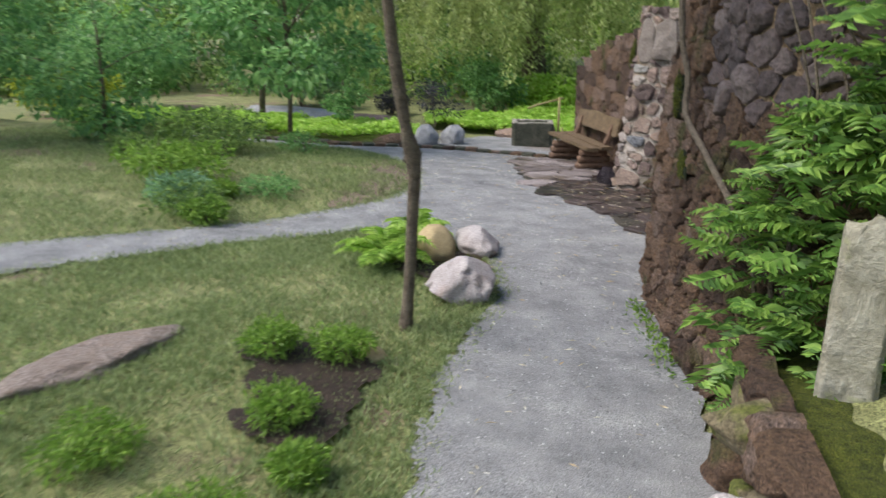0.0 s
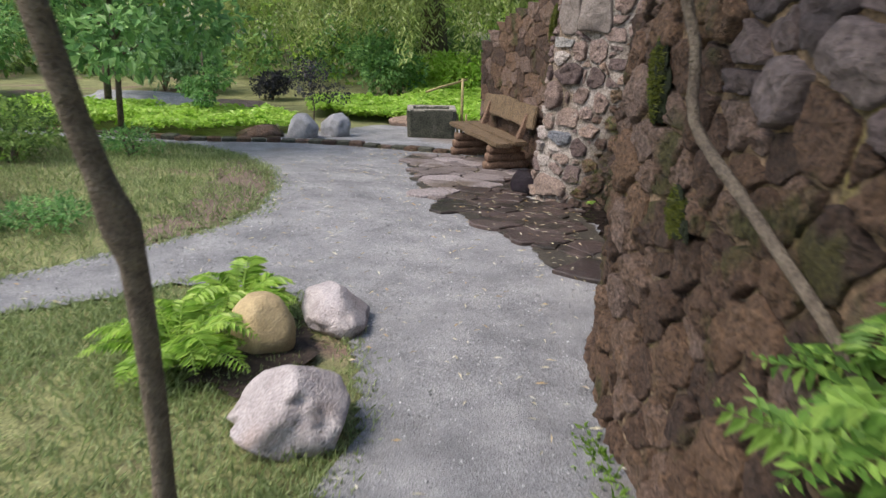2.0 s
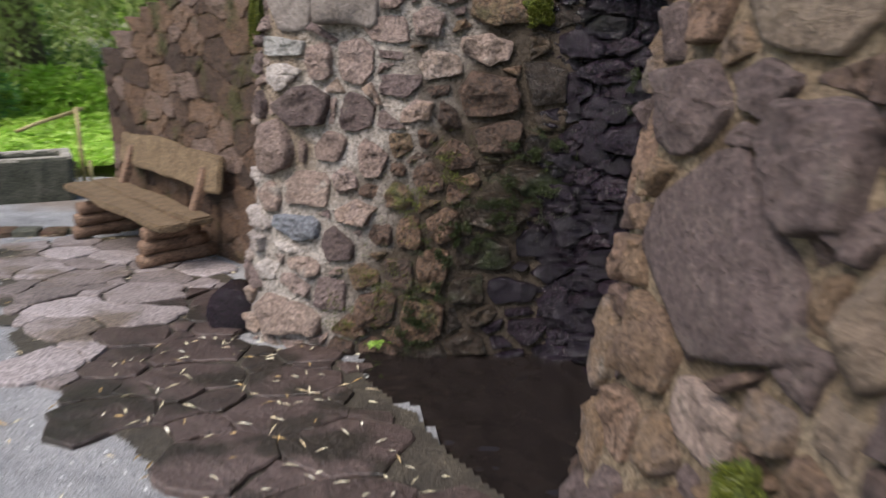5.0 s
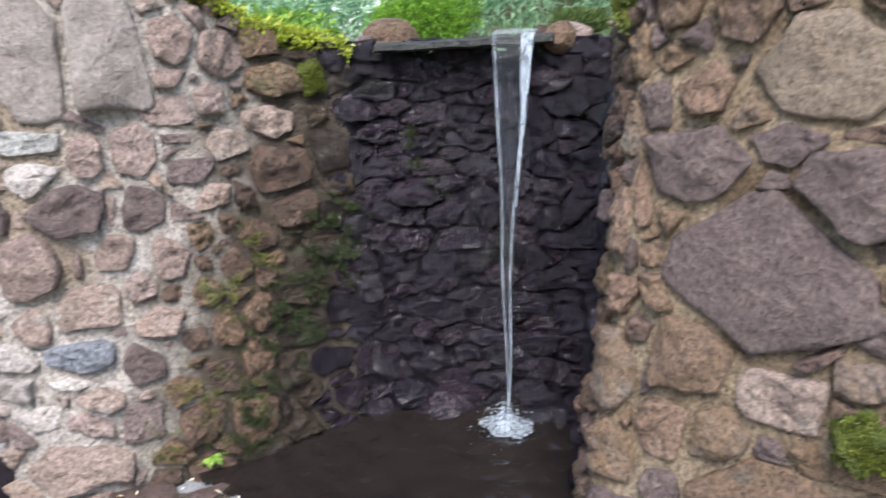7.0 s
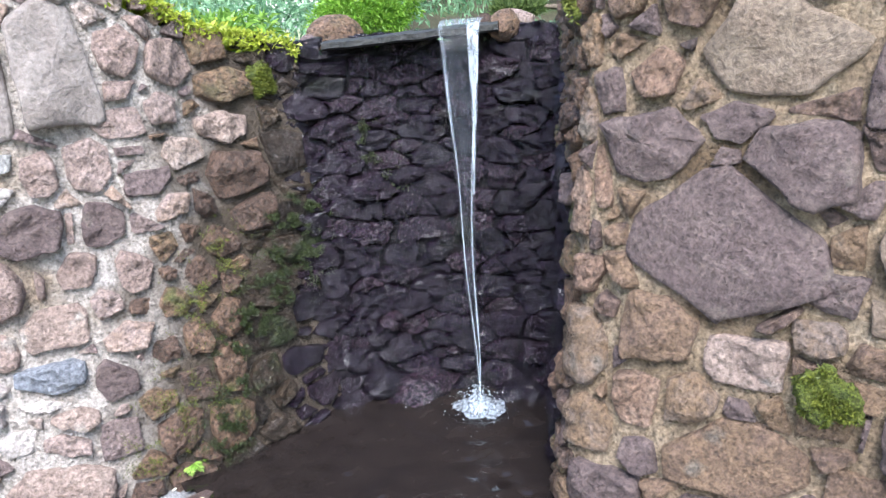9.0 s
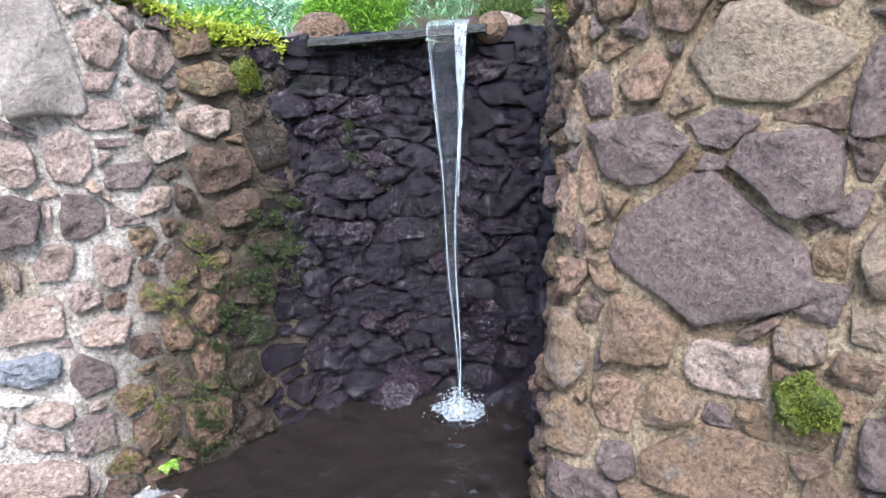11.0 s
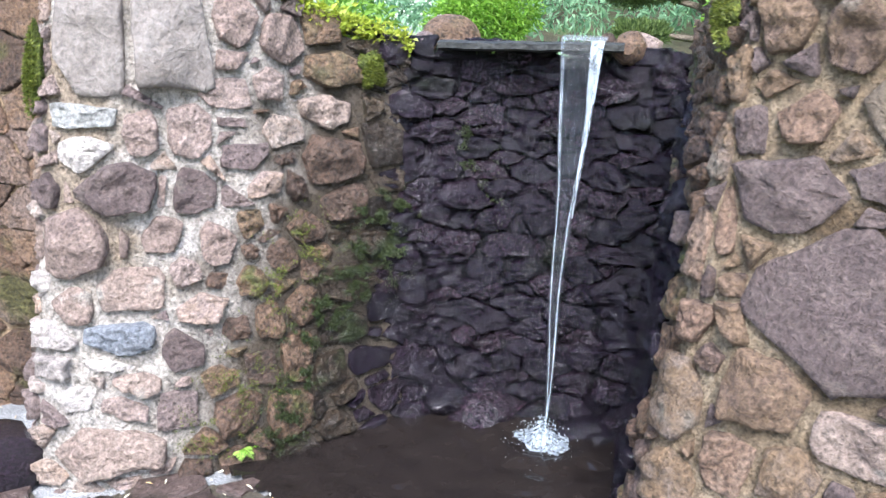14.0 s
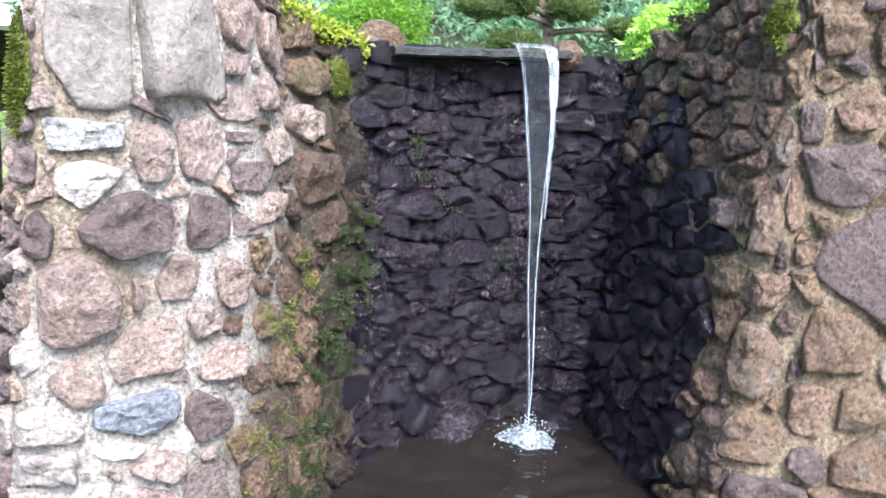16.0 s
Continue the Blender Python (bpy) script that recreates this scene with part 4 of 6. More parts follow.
# water running over the lip
verts = []
for i, t in enumerate(np.linspace(0, 1, 8)):
    for k, a in enumerate(np.linspace(-1, 1, 9)):
        p = LIP + ALONG * (a * 0.078) + OUT * (-0.12 + 0.215 * t) + Vector((0, 0, 0.016 - 0.018 * t**4 + 0.004 * noise.noise((a * 4, t * 4, 0))))
        verts.append(p)
thing("lip_water", verts, grid_faces(8, 9), M_fall, parent=waterfall, smooth=True)
rng = np.random.default_rng(9)
verts, faces = [], []
for k in range(750):
    r = abs(rng.normal(0, 0.05)) + 0.005
    r *= 2.2 if rng.random() < 0.12 else 1
    th = rng.uniform(0, 6.28)
    h = rng.random() ** 2 * 0.13 * math.exp(-r * 9)
    c = np.array([FALL.x + r * math.cos(th) - 0.02, FALL.y + r * math.sin(th) - 0.02, WATER + 0.004 + h])
    s = rng.uniform(0.001, 0.0042) * math.exp(-r * 3)
    o = len(verts)
    for d in ((1, 0, 0), (-1, 0, 0), (0, 1, 0), (0, -1, 0), (0, 0, 1.5), (0, 0, -1)):
        verts.append(c + s * np.array(d) * rng.uniform(0.7, 1.3))
    faces += [(o + a, o + b, o + c2) for a, b, c2 in ((0, 2, 4), (2, 1, 4), (1, 3, 4), (3, 0, 4), (2, 0, 5), (1, 2, 5), (3, 1, 5), (0, 3, 5))]
thing("splash", verts, faces, M_foam, "white foaming splash on the pool", kind="stuff", parent=waterfall, smooth=True)
verts = [(FALL.x, FALL.y, WATER + 0.05)]
faces = []
for ring in range(1, 9):
    for k in range(24):
        th, r = 2 * math.pi * k / 24, 0.0125 * ring * (1 + 0.55 * noise.noise((math.cos(k * 0.262) * 1.6, math.sin(k * 0.262) * 1.6, 4 + ring * 0.1)))
        verts.append((FALL.x - 0.015 + r * math.cos(th), FALL.y - 0.015 + r * math.sin(th), WATER + 0.006 + 0.05 * math.exp(-(r / 0.05) ** 2) * (0.7 + 0.9 * abs(noise.noise((k, ring * 1.7, 2))))))
faces += [(0, 1 + k, 1 + (k + 1) % 24) for k in range(24)]
for ring in range(7):
    for k in range(24):
        a, b = 1 + ring * 24 + k, 1 + ring * 24 + (k + 1) % 24
        faces.append((a, a + 24, b + 24, b))
thing("foam", verts, faces, M_foam, "white foam mound", parent=waterfall, smooth=True)
for k in range(14):
    u = rng.uniform(0.10, 0.44)
    p = Vector((2.478, 8.849, 1.40)) + ALONG * u + OUT * rng.uniform(0.05, 0.085)
    ln = rng.uniform(0.12, 0.5)
    v, f = tube([p - Vector((0, 0, ln * q)) + ALONG * 0.004 * math.sin(q * 5 + k) for q in np.linspace(0, 1, 8)], [0.0011] * 8, 5, 0.1, k)
    thing("drip", v, f, M_sheet, parent=waterfall, smooth=True)

# stone lip
bm = bmesh.new()
n = 30
prof = [(-0.30, 0.0), (0.10, 0.0), (0.125, -0.008), (0.125, -0.028), (0.10, -0.036), (-0.30, -0.036)]
rows = []
for i in range(n):
    u = 0.09 + 0.665 * i / (n - 1)
    p0 = Vector((2.478, 8.849, 1.435 + 0.025 * i / (n - 1)))
    rows.append([bm.verts.new(p0 + ALONG * u + OUT * (d + 0.012 * noise.noise((u * 9, d, 0)) * (d > 0)) + Vector((0, 0, z + 0.004 * noise.noise((u * 12, z, 4))))) for d, z in prof])
for a, b in zip(rows, rows[1:]):
    for k in range(6):
        bm.faces.new((a[k], a[(k + 1) % 6], b[(k + 1) % 6], b[k]))
bm.faces.new(rows[0][::-1])
bm.faces.new(rows[-1])
M_lip = mat("dark wet lip stone", [(0.3, (0.014, 0.014, 0.013)), (0.7, (0.035, 0.034, 0.029))], 9, 0.6, 0.6, 60)
tagged(part("weir_slab", bm, M_lip, None), "thin dark stone slab forming the waterfall lip", "slab")

settle(False)

# ---- flagstones and kerb ----
FLAGS = [(-0.75, 10.45), (-0.3, 9.33), (0.2, 8.4), (0.63, 7.71), (1.02, 7.33), (1.39, 6.99), (1.63, 6.55), (1.78, 6.40), (2.1, 6.5), (1.97, 7.05), (1.73, 7.6), (1.6, 8.05), (1.4, 8.38), (1.05, 8.42),
         (1.05, 9.0), (0.75, 9.9), (0.1, 10.8)]
paving = empty("paving", "worn mauve crazy paving beside the pool, partly wet", "paving", kind="structure")
rng = np.random.default_rng(17)
sites = fill_sites(rng, [], (-1.3, 2.6, 6.0, 11.2), 0.05, 0.22, 4000)
for (x, y, r), poly in zip(sites, cells(sites, (-1.3, 2.6, 6.0, 11.2), 0.008)):
    if poly is None or not inside(x, y, FLAGS) or inside(x, y, POOL):
        continue
    p = rounded(poly, 0.04, 0.22, x * 5)
    c = p.mean(0)
    up = 0.006 + rng.uniform(0, 0.010)
    m = len(p)
    vs = []
    for s_, d in ((1.0, -0.04), (1.0, up - 0.006), (0.96, up), (0.5, up + 0.002)):
        for q in p:
            e = c + (q - c) * s_
            vs.append((e[0], e[1], gz(*e) + d + 0.004 * noise.noise((e[0] * 12, e[1] * 12, 0))))
    vs.append((c[0], c[1], gz(*c) + up + 0.002))
    fs = [(k * m + i, k * m + (i + 1) % m, (k + 1) * m + (i + 1) % m, (k + 1) * m + i) for k in range(3) for i in range(m)]
    fs += [(3 * m + i, 3 * m + (i + 1) % m, 4 * m) for i in range(m)]
    thing("flagstone", vs, fs, M_flag_wet if x > 0.55 and y < 9.3 else M_flag, parent=paving, smooth=False)
sheet("paving_joints", FLAGS, 0.016, -0.002, mat("damp dark joint soil", [(0.3, (0.03, 0.024, 0.018)), (0.7, (0.075, 0.062, 0.042))], 8, 0.6, 0.8, 80, rugged=True), "dark earth joints between the flagstones", "joints",
      ragged=0.09)
pts = []
while len(pts) < 120:
    x, y = rng.uniform(0.6, 2.1), rng.uniform(6.4, 8.5)
    if inside(x, y, FLAGS) and not inside(x, y, POOL):
        pts.append((x, y, gz(x, y) + 0.024))
pts = np.array(pts)
k = len(pts)
way = rng.uniform(0, 6.28, k)
leaves("leaf_litter", pts, np.stack([np.cos(way), np.sin(way), 0.06 * rng.normal(size=k)], 1), unit(rng.normal(size=(k, 3)) * 0.25 + [0, 0, 1]), rng.uniform(0.03, 0.065, k), rng.uniform(0.006, 0.010, k),
       M_litter, "fallen dry willow leaves lying on the wet flagstones", "leaf litter", "stuff", fold=0.1)
kerb = empty("kerb", "low line of flat mossy kerb stones across the gravel", "kerb", kind="structure")
line = smooth_line([(-5.5, 9.92), (-3.6, 10.15), (-2.95, 10.45), (-2.2, 10.82), (-1.4, 10.9), (-0.5, 10.93), (0.1, 11.05)], 34)
rng = np.random.default_rng(23)
for i, (p, q) in enumerate(zip(line, line[1:])):
    d = unit(q - p)
    side = np.array([-d[1], d[0]])
    ln, w, h = np.linalg.norm(q - p) * 0.94, rng.uniform(0.05, 0.10), rng.uniform(0.02, 0.05)
    vs, sh = [], rng.uniform(-0.025, 0.025)
    for z, sc in ((-0.05, 1.0), (h * 0.7, 1.0), (h, 0.8)):
        for a, b in ((0, -1), (0.5, -1.15), (1, -1), (1, 1), (0.5, 1.1), (0, 1)):
            e = p + d * ln * (0.5 + (a - 0.5) * sc) + side * (w * b * sc + sh)
            vs.append((e[0], e[1], gz(*e) + z))
    fs = [(k * 6 + j, k * 6 + (j + 1) % 6, (k + 1) * 6 + (j + 1) % 6, (k + 1) * 6 + j) for k in range(2) for j in range(6)] + [tuple(range(12, 18))]
    thing("kerb_stone", vs, fs, M_stone_brown if i % 2 else M_trough, parent=kerb, smooth=False)
# drain hole beside the wall
v, f = tube([(1.02, 8.86, gz(1, 8.8) + 0.08), (1.0, 8.62, gz(1, 8.6) + 0.09)], [0.10, 0.11], 14, 0.05, 3)
thing("drain_stone", v, f, M_stone_wet, "dark hollowed drain stone beside the wall", "drain", smooth=True)


# ---- bench ----
def box_part(name, parent, m, size, material, label="", bevel=0.01, ragged=0.0, seed=0, cuts=6):
    """A plank: a bevelled block of that size, its edges uneven, at the pose m."""
    bm = bmesh.new()
    bmesh.ops.create_grid(bm, x_segments=cuts, y_segments=2, size=0.5)
    geo = bmesh.ops.extrude_face_region(bm, geom=bm.faces[:])
    bmesh.ops.translate(bm, verts=[g for g in geo["geom"] if isinstance(g, bmesh.types.BMVert)], vec=(0, 0, 1))
    bmesh.ops.recalc_face_normals(bm, faces=bm.faces)
    for v in bm.verts:
        x, y, z = v.co.x * size[0], v.co.y * size[1], (v.co.z - 0.5) * size[2]
        if ragged:
            y += ragged * noise.noise((x * 4, y * 3 + seed, 0)) * (1 if abs(v.co.y) > 0.4 else 0)
            x += ragged * noise.noise((y * 6, seed, 3)) * (1 if abs(v.co.x) > 0.45 else 0)
        v.co = (x, y, z)
    if bevel:
        edges = [e for e in bm.edges if e.calc_face_angle(0) > 0.8]
        bmesh.ops.bevel(bm, geom=edges, offset=bevel, segments=2, affect="EDGES")
    bm.transform(m)
    return part(name, bm, material, parent, label, False)


def log_part(name, parent, a, b, r, material, seed):
    pts = [Vector(a).lerp(Vector(b), t) for t in np.linspace(0, 1, 6)]
    v, f = tube(pts, [r * (1 + 0.08 * math.sin(k * 2 + seed)) for k in range(6)], 12, 0.03, seed)
    return thing(name, v, f, material, parent=parent, smooth=True)


bench = empty("bench", "rustic brown log bench with a plank back beside the stone wall", "bench")
ax, dp = Vector((-0.59, 0.81, 0)), Vector((0.81, 0.59, 0))
ang = math.degrees(math.atan2(ax.y, ax.x))
g0 = Vector((0.40, 9.72, gz(0.4, 9.9) + 0.01))
SEAT = 0.30


def bench_pose(a, d, z, tilt=0.0):
    p = g0 + ax * a + dp * d
    return pose(p.x, p.y, g0.z - 0.04 * a + z, 0, 0, ang) @ pose(0, 0, 0, tilt, 0, 0)


box_part("seat", bench, bench_pose(0.6, 0.10, SEAT), (1.50, 0.17, 0.045), M_wood, "weathered seat plank", 0.012, 0.03, 1, 12)
box_part("seat", bench, bench_pose(0.6, 0.285, SEAT + 0.003), (1.46, 0.17, 0.045), M_wood, "", 0.012, 0.03, 5, 12)
box_part("backrest", bench, bench_pose(0.6, 0.44, SEAT + 0.25, 0) @ pose(0, 0, 0, -78, 0, 0), (1.42, 0.23, 0.04), M_wood, "broad tan backrest plank with wavy edges", 0.012, 0.04, 9, 12)
for a in (0.08, 1.12):
    for d in (0.38,):
        p0, p1 = g0 + ax * a + dp * (d - 0.02), g0 + ax * a + dp * (d + 0.08)
        box_part("back_support", bench, look(p0 + Vector((0, 0, 0.33)), p1 + Vector((0, 0, 0.6))), (0.07, 0.05, 0.46), M_log, "", 0.008, 0, 3, 3)
    for k, z in enumerate((0.045, 0.125, 0.205)):
        p0, p1 = g0 + ax * a + dp * (-0.02 + 0.02 * k), g0 + ax * a + dp * (0.46 - 0.05 * k)
        dz = Vector((0, 0, z - 0.04 * a))
        log_part("log", bench, p0 + dz, p1 + dz, 0.045, M_log, k + int(a * 7))
p0, p1 = g0 + ax * 0.02 + dp * 0.2 + Vector((0, 0, SEAT - 0.055)), g0 + ax * 1.2 + dp * 0.2 + Vector((0, 0, SEAT - 0.10))
log_part("beam", bench, p0, p1, 0.04, M_log, 31)

# ---- trough with bamboo spout ----
trough = empty("water_trough", "square dark mossy stone water trough on the gravel", "trough")
tp = pose(-1.18, 12.48, gz(-1.2, 12.4) - 0.01, 0, 0, 20)
bm = bmesh.new()
prof = [(0.32, 0.23, 0.0), (0.335, 0.245, 0.36), (0.33, 0.24, 0.385), (0.25, 0.165, 0.385), (0.24, 0.155, 0.36), (0.235, 0.15, 0.22)]
rings = []
for hx, hy, z in prof:
    ring = []
    for k in range(40):
        t = 2 * math.pi * (k + 0.5) / 40
        c, s_ = math.cos(t), math.sin(t)
        q = 1 / max(abs(c), abs(s_))
        q = min(q, 1.36)
        p = Vector((hx * c * q, hy * s_ * q, z))
        p += Vector((c, s_, 0)) * 0.008 * noise.noise((c * 4 + z * 7, s_ * 4, z * 9))
        ring.append(bm.verts.new(tp @ p))
    rings.append(ring)
for a, b in zip(rings, rings[1:]):
    for k in range(40):
        bm.faces.new((a[k], a[(k + 1) % 40], b[(k + 1) % 40], b[k]))
bm.faces.new(rings[0][::-1])
rim_from = len(bm.faces)
part("basin", bm, M_trough, trough, "dark hollowed stone basin")
bm = bmesh.new()
rr = [[bm.verts.new(tp @ Vector((hx * sx, hy * sy, z))) for sx, sy in ((1, 1), (-1, 1), (-1, -1), (1, -1))] for hx, hy, z in ((0.332, 0.242, 0.37), (0.326, 0.236, 0.392), (0.25, 0.165, 0.392), (0.243, 0.158, 0.37))]
for a, b in zip(rr, rr[1:]):
    for k in range(4):
        bm.faces.new((a[k], a[(k + 1) % 4], b[(k + 1) % 4], b[k]))
part("rim", bm, M_trough_rim, trough, "pale worn rim")
bm = bmesh.new()
bm.faces.new([bm.verts.new(tp @ Vector((x, y, 0.33))) for x, y in ((0.236, 0.15), (-0.236, 0.15), (-0.236, -0.15), (0.236, -0.15))])
part("water", bm, M_pool, trough, "dark still water")
spout = empty("bamboo_spout", "yellow bamboo water spout on a post beside the trough", "bamboo spout")
v, f = tube([tp @ Vector((0.42, 0.05, -0.05)), tp @ Vector((0.42, 0.05, 0.35)), tp @ Vector((0.42, 0.05, 0.78))], [0.02, 0.02, 0.018], 10)
thing("post", v, f, M_bamboo, parent=spout, smooth=True)
for dx in (0.36, 0.48):
    v, f = tube([tp @ Vector((dx, 0.02, -0.05)), tp @ Vector((dx, 0.02, 0.30))], [0.016, 0.016], 8)
    thing("stake", v, f, M_bamboo, parent=spout, smooth=True)
v, f = tube([tp @ Vector((0.48, 0.1, 0.76)), tp @ Vector((0.1, 0.0, 0.66)), tp @ Vector((-0.08, -0.05, 0.60))], [0.017, 0.016, 0.015], 10)
thing("pipe", v, f, M_bamboo, parent=spout, smooth=True)

# ---- boulders ----
boulder("boulder", (1.17, 4.38, 0.0), (0.54, 0.44, 0.34), M_boulder_w, 3, "pale grey white angular boulder at the path edge", rz=25, rough=0.45, cut=0.62)
boulder("boulder", (0.70, 4.92, 0.02), (0.30, 0.28, 0.27), M_boulder_t, 7.5, "smooth round sandy tan boulder among ferns", rz=10, rough=0.10, sink=0.04)
boulder("boulder", (0.83, 5.36, 0.0), (0.52, 0.34, 0.21), M_boulder_w, 3.7, "pinkish white boulder behind the tan one", rz=-50, rough=0.28, cut=0.78)
boulder("boulder", (0.02, 2.55, 0.02), (0.34, 1.15, 0.16), M_stone, 15, "long flat pinkish stone lying in the lawn", rz=-8, rough=0.25, flat=0.3)
boulder("boulder", (1.12, 3.28, 0.0), (0.20, 0.18, 0.12), M_boulder_t, 19, "small tan stone in the grass")
boulder("boulder", (-2.52, 11.3, gz(-2.5, 11.3)), (0.42, 0.36, 0.34), M_boulder_g, 23, "blue grey boulder at the edge of the planting bed", rough=0.15)
boulder("boulder", (-2.25, 11.75, gz(-2.2, 11.7)), (0.40, 0.34, 0.36), M_boulder_g, 27, "grey angular boulder beside the gravel", rough=0.3)
boulder("boulder", (-2.95, 11.0, gz(-2.9, 11)), (0.62, 0.3, 0.20), M_stone_brown, 29, "low brown edging boulder of the planting bed", rz=35, rough=0.25)
boulder("boulder", (-1.9, 13.5, gz(-1.9, 13.5)), (0.55, 0.35, 0.2), M_stone, 33, "low reddish rock edging the groundcover", rz=20)
boulder("boulder", (-0.3, 13.3, gz(-0.3, 13.3)), (0.5, 0.35, 0.2), M_boulder_g, 34, "low grey rock edging the groundcover", rz=-20)
boulder("boulder", (3.02, 2.35, 0.0), (0.40, 0.30, 0.30), M_boulder_w, 44, "pale rock at the foot of the low wall", rough=0.3)
boulder("boulder", (3.0, 2.62, 0.36), (0.34, 0.26, 0.16), M_lichen, 45, "mossy tan rock capping the low wall", rough=0.3)
bm = bmesh.new()
bmesh.ops.create_cube(bm, size=1)
bmesh.ops.subdivide_edges(bm, edges=bm.edges, cuts=6, use_grid_fill=True)
for v in bm.verts:
    x, y, z = v.co
    s_ = 1 - 0.15 * (z + 0.5)
    v.co = (3.235 + 0.20 * x * s_ + 0.012 * noise.noise((x * 3, y * 3, z * 5)), 2.92 + 0.13 * y * s_ + 0.012 * noise.noise((y * 4, z * 4, 7)), 0.70 + 0.66 * z + 0.02 * noise.noise((x * 5, y * 5, 3)) + 0.05 * x * (z > 0.4))
bmesh.ops.bevel(bm, geom=[e for e in bm.edges if e.calc_face_angle(0) > 1.0], offset=0.012, segments=2, affect="EDGES")
M_stele = mat("lichened pale granite", [(0.3, (0.19, 0.175, 0.12)), (0.55, (0.33, 0.31, 0.24)), (0.75, (0.42, 0.40, 0.33))], 7, 0.9, 0.8, 40, speck=0.25, rugged=True, patch=(0.22, 0.24, 0.10), patch_scale=5, patch_at=0.58)
tagged(part("standing_stone", bm, M_stele, None, "", True), "upright pale lichened standing stone on the bank", "standing stone")


settle(True)

# ---- moss cushions ----
def moss(at, u, z, w, h, seed, d=0.03, n=900, leaf=None, label="bright green moss cushion growing on the stone wall"):
    """A cushion of short tufts on a thin uneven pad."""
    rng = np.random.default_rng(seed)
    e = empty("moss_cushion", label, "moss", "moss on the walls")
    bm = bmesh.new()
    bmesh.ops.create_icosphere(bm, subdivisions=4, radius=1)
    for v in bm.verts:
        p = v.co.copy()
        k = 0.9 + 0.55 * noise.noise(p * 1.7 + Vector((seed, 0, 0))) + 0.25 * noise.noise(p * 5)
        v.co = at(u + p.x * w / 2 * k, z + p.z * h / 2 * k, d - 0.012 + 0.028 * p.y * k)
    bmesh.ops.recalc_face_normals(bm, faces=bm.faces)
    part("pad", bm, M_moss_dark if leaf == L_moss_dark or at == near_at else M_moss, e, "", True)
    c, a = [], []
    for _ in range(n):
        t, r = rng.uniform(0, 6.28), math.sqrt(rng.random())
        p = Vector((math.cos(t), 0, math.sin(t)))
        k = (0.9 + 0.55 * noise.noise(p * 1.7 + Vector((seed, 0, 0))) + 0.25 * noise.noise(p * 5)) * r
        q = np.array(at(u + p.x * w / 2 * k, z + p.z * h / 2 * k, d - 0.012 + 0.024 * math.sqrt(max(0, 1 - r * r))))
        o = np.array(at(u + p.x * w / 2 * k, z + p.z * h / 2 * k, d + 0.1))
        c.append(q)
        a.append(unit(o - q) + rng.normal(size=3) * 0.5)
    leaves("tuft", c, a, unit(rng.normal(size=(n, 3))), rng.uniform(0.008, 0.02, n), 0.005, leaf or L_yellow, parent=e, kind="stuff")


M_moss_dark = mat("dark wet moss", [(0.3, (0.012, 0.018, 0.008)), (0.7, (0.045, 0.058, 0.02))], 30, 0.9, 1.0, 160, bump_dist=0.02)


def moss_film(at, spots, n, seed, leaf, label):
    """Short wet tufts scattered over the stones, thickest about the spots (along, height, half width, half height)."""
    rng = np.random.default_rng(seed)
    c, a = [], []
    while len(c) < n:
        u, z, w, h = spots[int(rng.integers(len(spots)))]
        x, y = rng.normal(0, 0.6, 2)
        u, z = u + x * w, z + y * h
        if noise.noise((u * 16, z * 22, seed)) + 0.5 * noise.noise((u * 45, z * 45, seed)) < 0.02 + 0.12 * math.hypot(x, y):
            continue
        p, q = np.array(at(u, z, rng.uniform(0.022, 0.05))), np.array(at(u, z, 0.2))
        c.append(p)
        a.append(unit(q - p) + rng.normal(size=3) * 0.7)
    leaves("moss_film", np.array(c), unit(np.array(a)), unit(rng.normal(size=(n, 3))), rng.uniform(0.004, 0.010, n), 0.004, leaf, label, "moss", "stuff")


moss_film(left_at, ((2.04, 0.68, 0.12, 0.08), (1.93, 0.57, 0.14, 0.07), (1.78, 0.48, 0.10, 0.07), (1.68, 0.36, 0.06, 0.12), (2.06, 0.82, 0.10, 0.06), (1.60, 0.16, 0.08, 0.1)), 14000, 61, L_moss_dark, "dark wet green moss spread over the damp wall")
moss_film(left_at, ((1.46, 0.30, 0.12, 0.12), (1.60, 0.62, 0.08, 0.12), (1.75, 0.75, 0.10, 0.1), (1.36, 0.16, 0.10, 0.08)), 2600, 62, L_moss_olive, "thin olive moss between the damp stones")
moss_film(back_at, ((0.35, 1.05, 0.04, 0.1), (0.42, 0.9, 0.06, 0.14)), 1200, 63, L_moss_dark, "dark green algae on the wet wall")
moss(pier_at, 1.745, 0.585, 0.15, 0.14, 1, 0.06, leaf=L_moss_olive, label="olive green moss patch on the stone wall")
moss(pier_at, 0.98, 1.55, 0.09, 0.16, 2, 0.05, leaf=L_moss_olive, label="olive green moss patch on the stone wall")
moss(left_at, 2.05, 1.32, 0.10, 0.12, 3, 0.04, leaf=L_moss_olive, label="olive green moss patch on the stone wall")
moss(left_at, 0.79, 1.30, 0.11, 0.24, 4, 0.04, leaf=L_moss_olive, label="olive green moss patch on the stone wall")
settle(False)
for k, (u, z, w, h) in enumerate(((0.36, 1.0, 0.10, 0.16), (1.5, 1.25, 0.14, 0.26), (0.55, 0.35, 0.12, 0.16), (1.9, 0.9, 0.2, 0.16))):
    moss(near_at, u, z, w, h, 6 + k, 0.05, leaf=L_moss_olive, label="olive green moss patch on the brown wall")

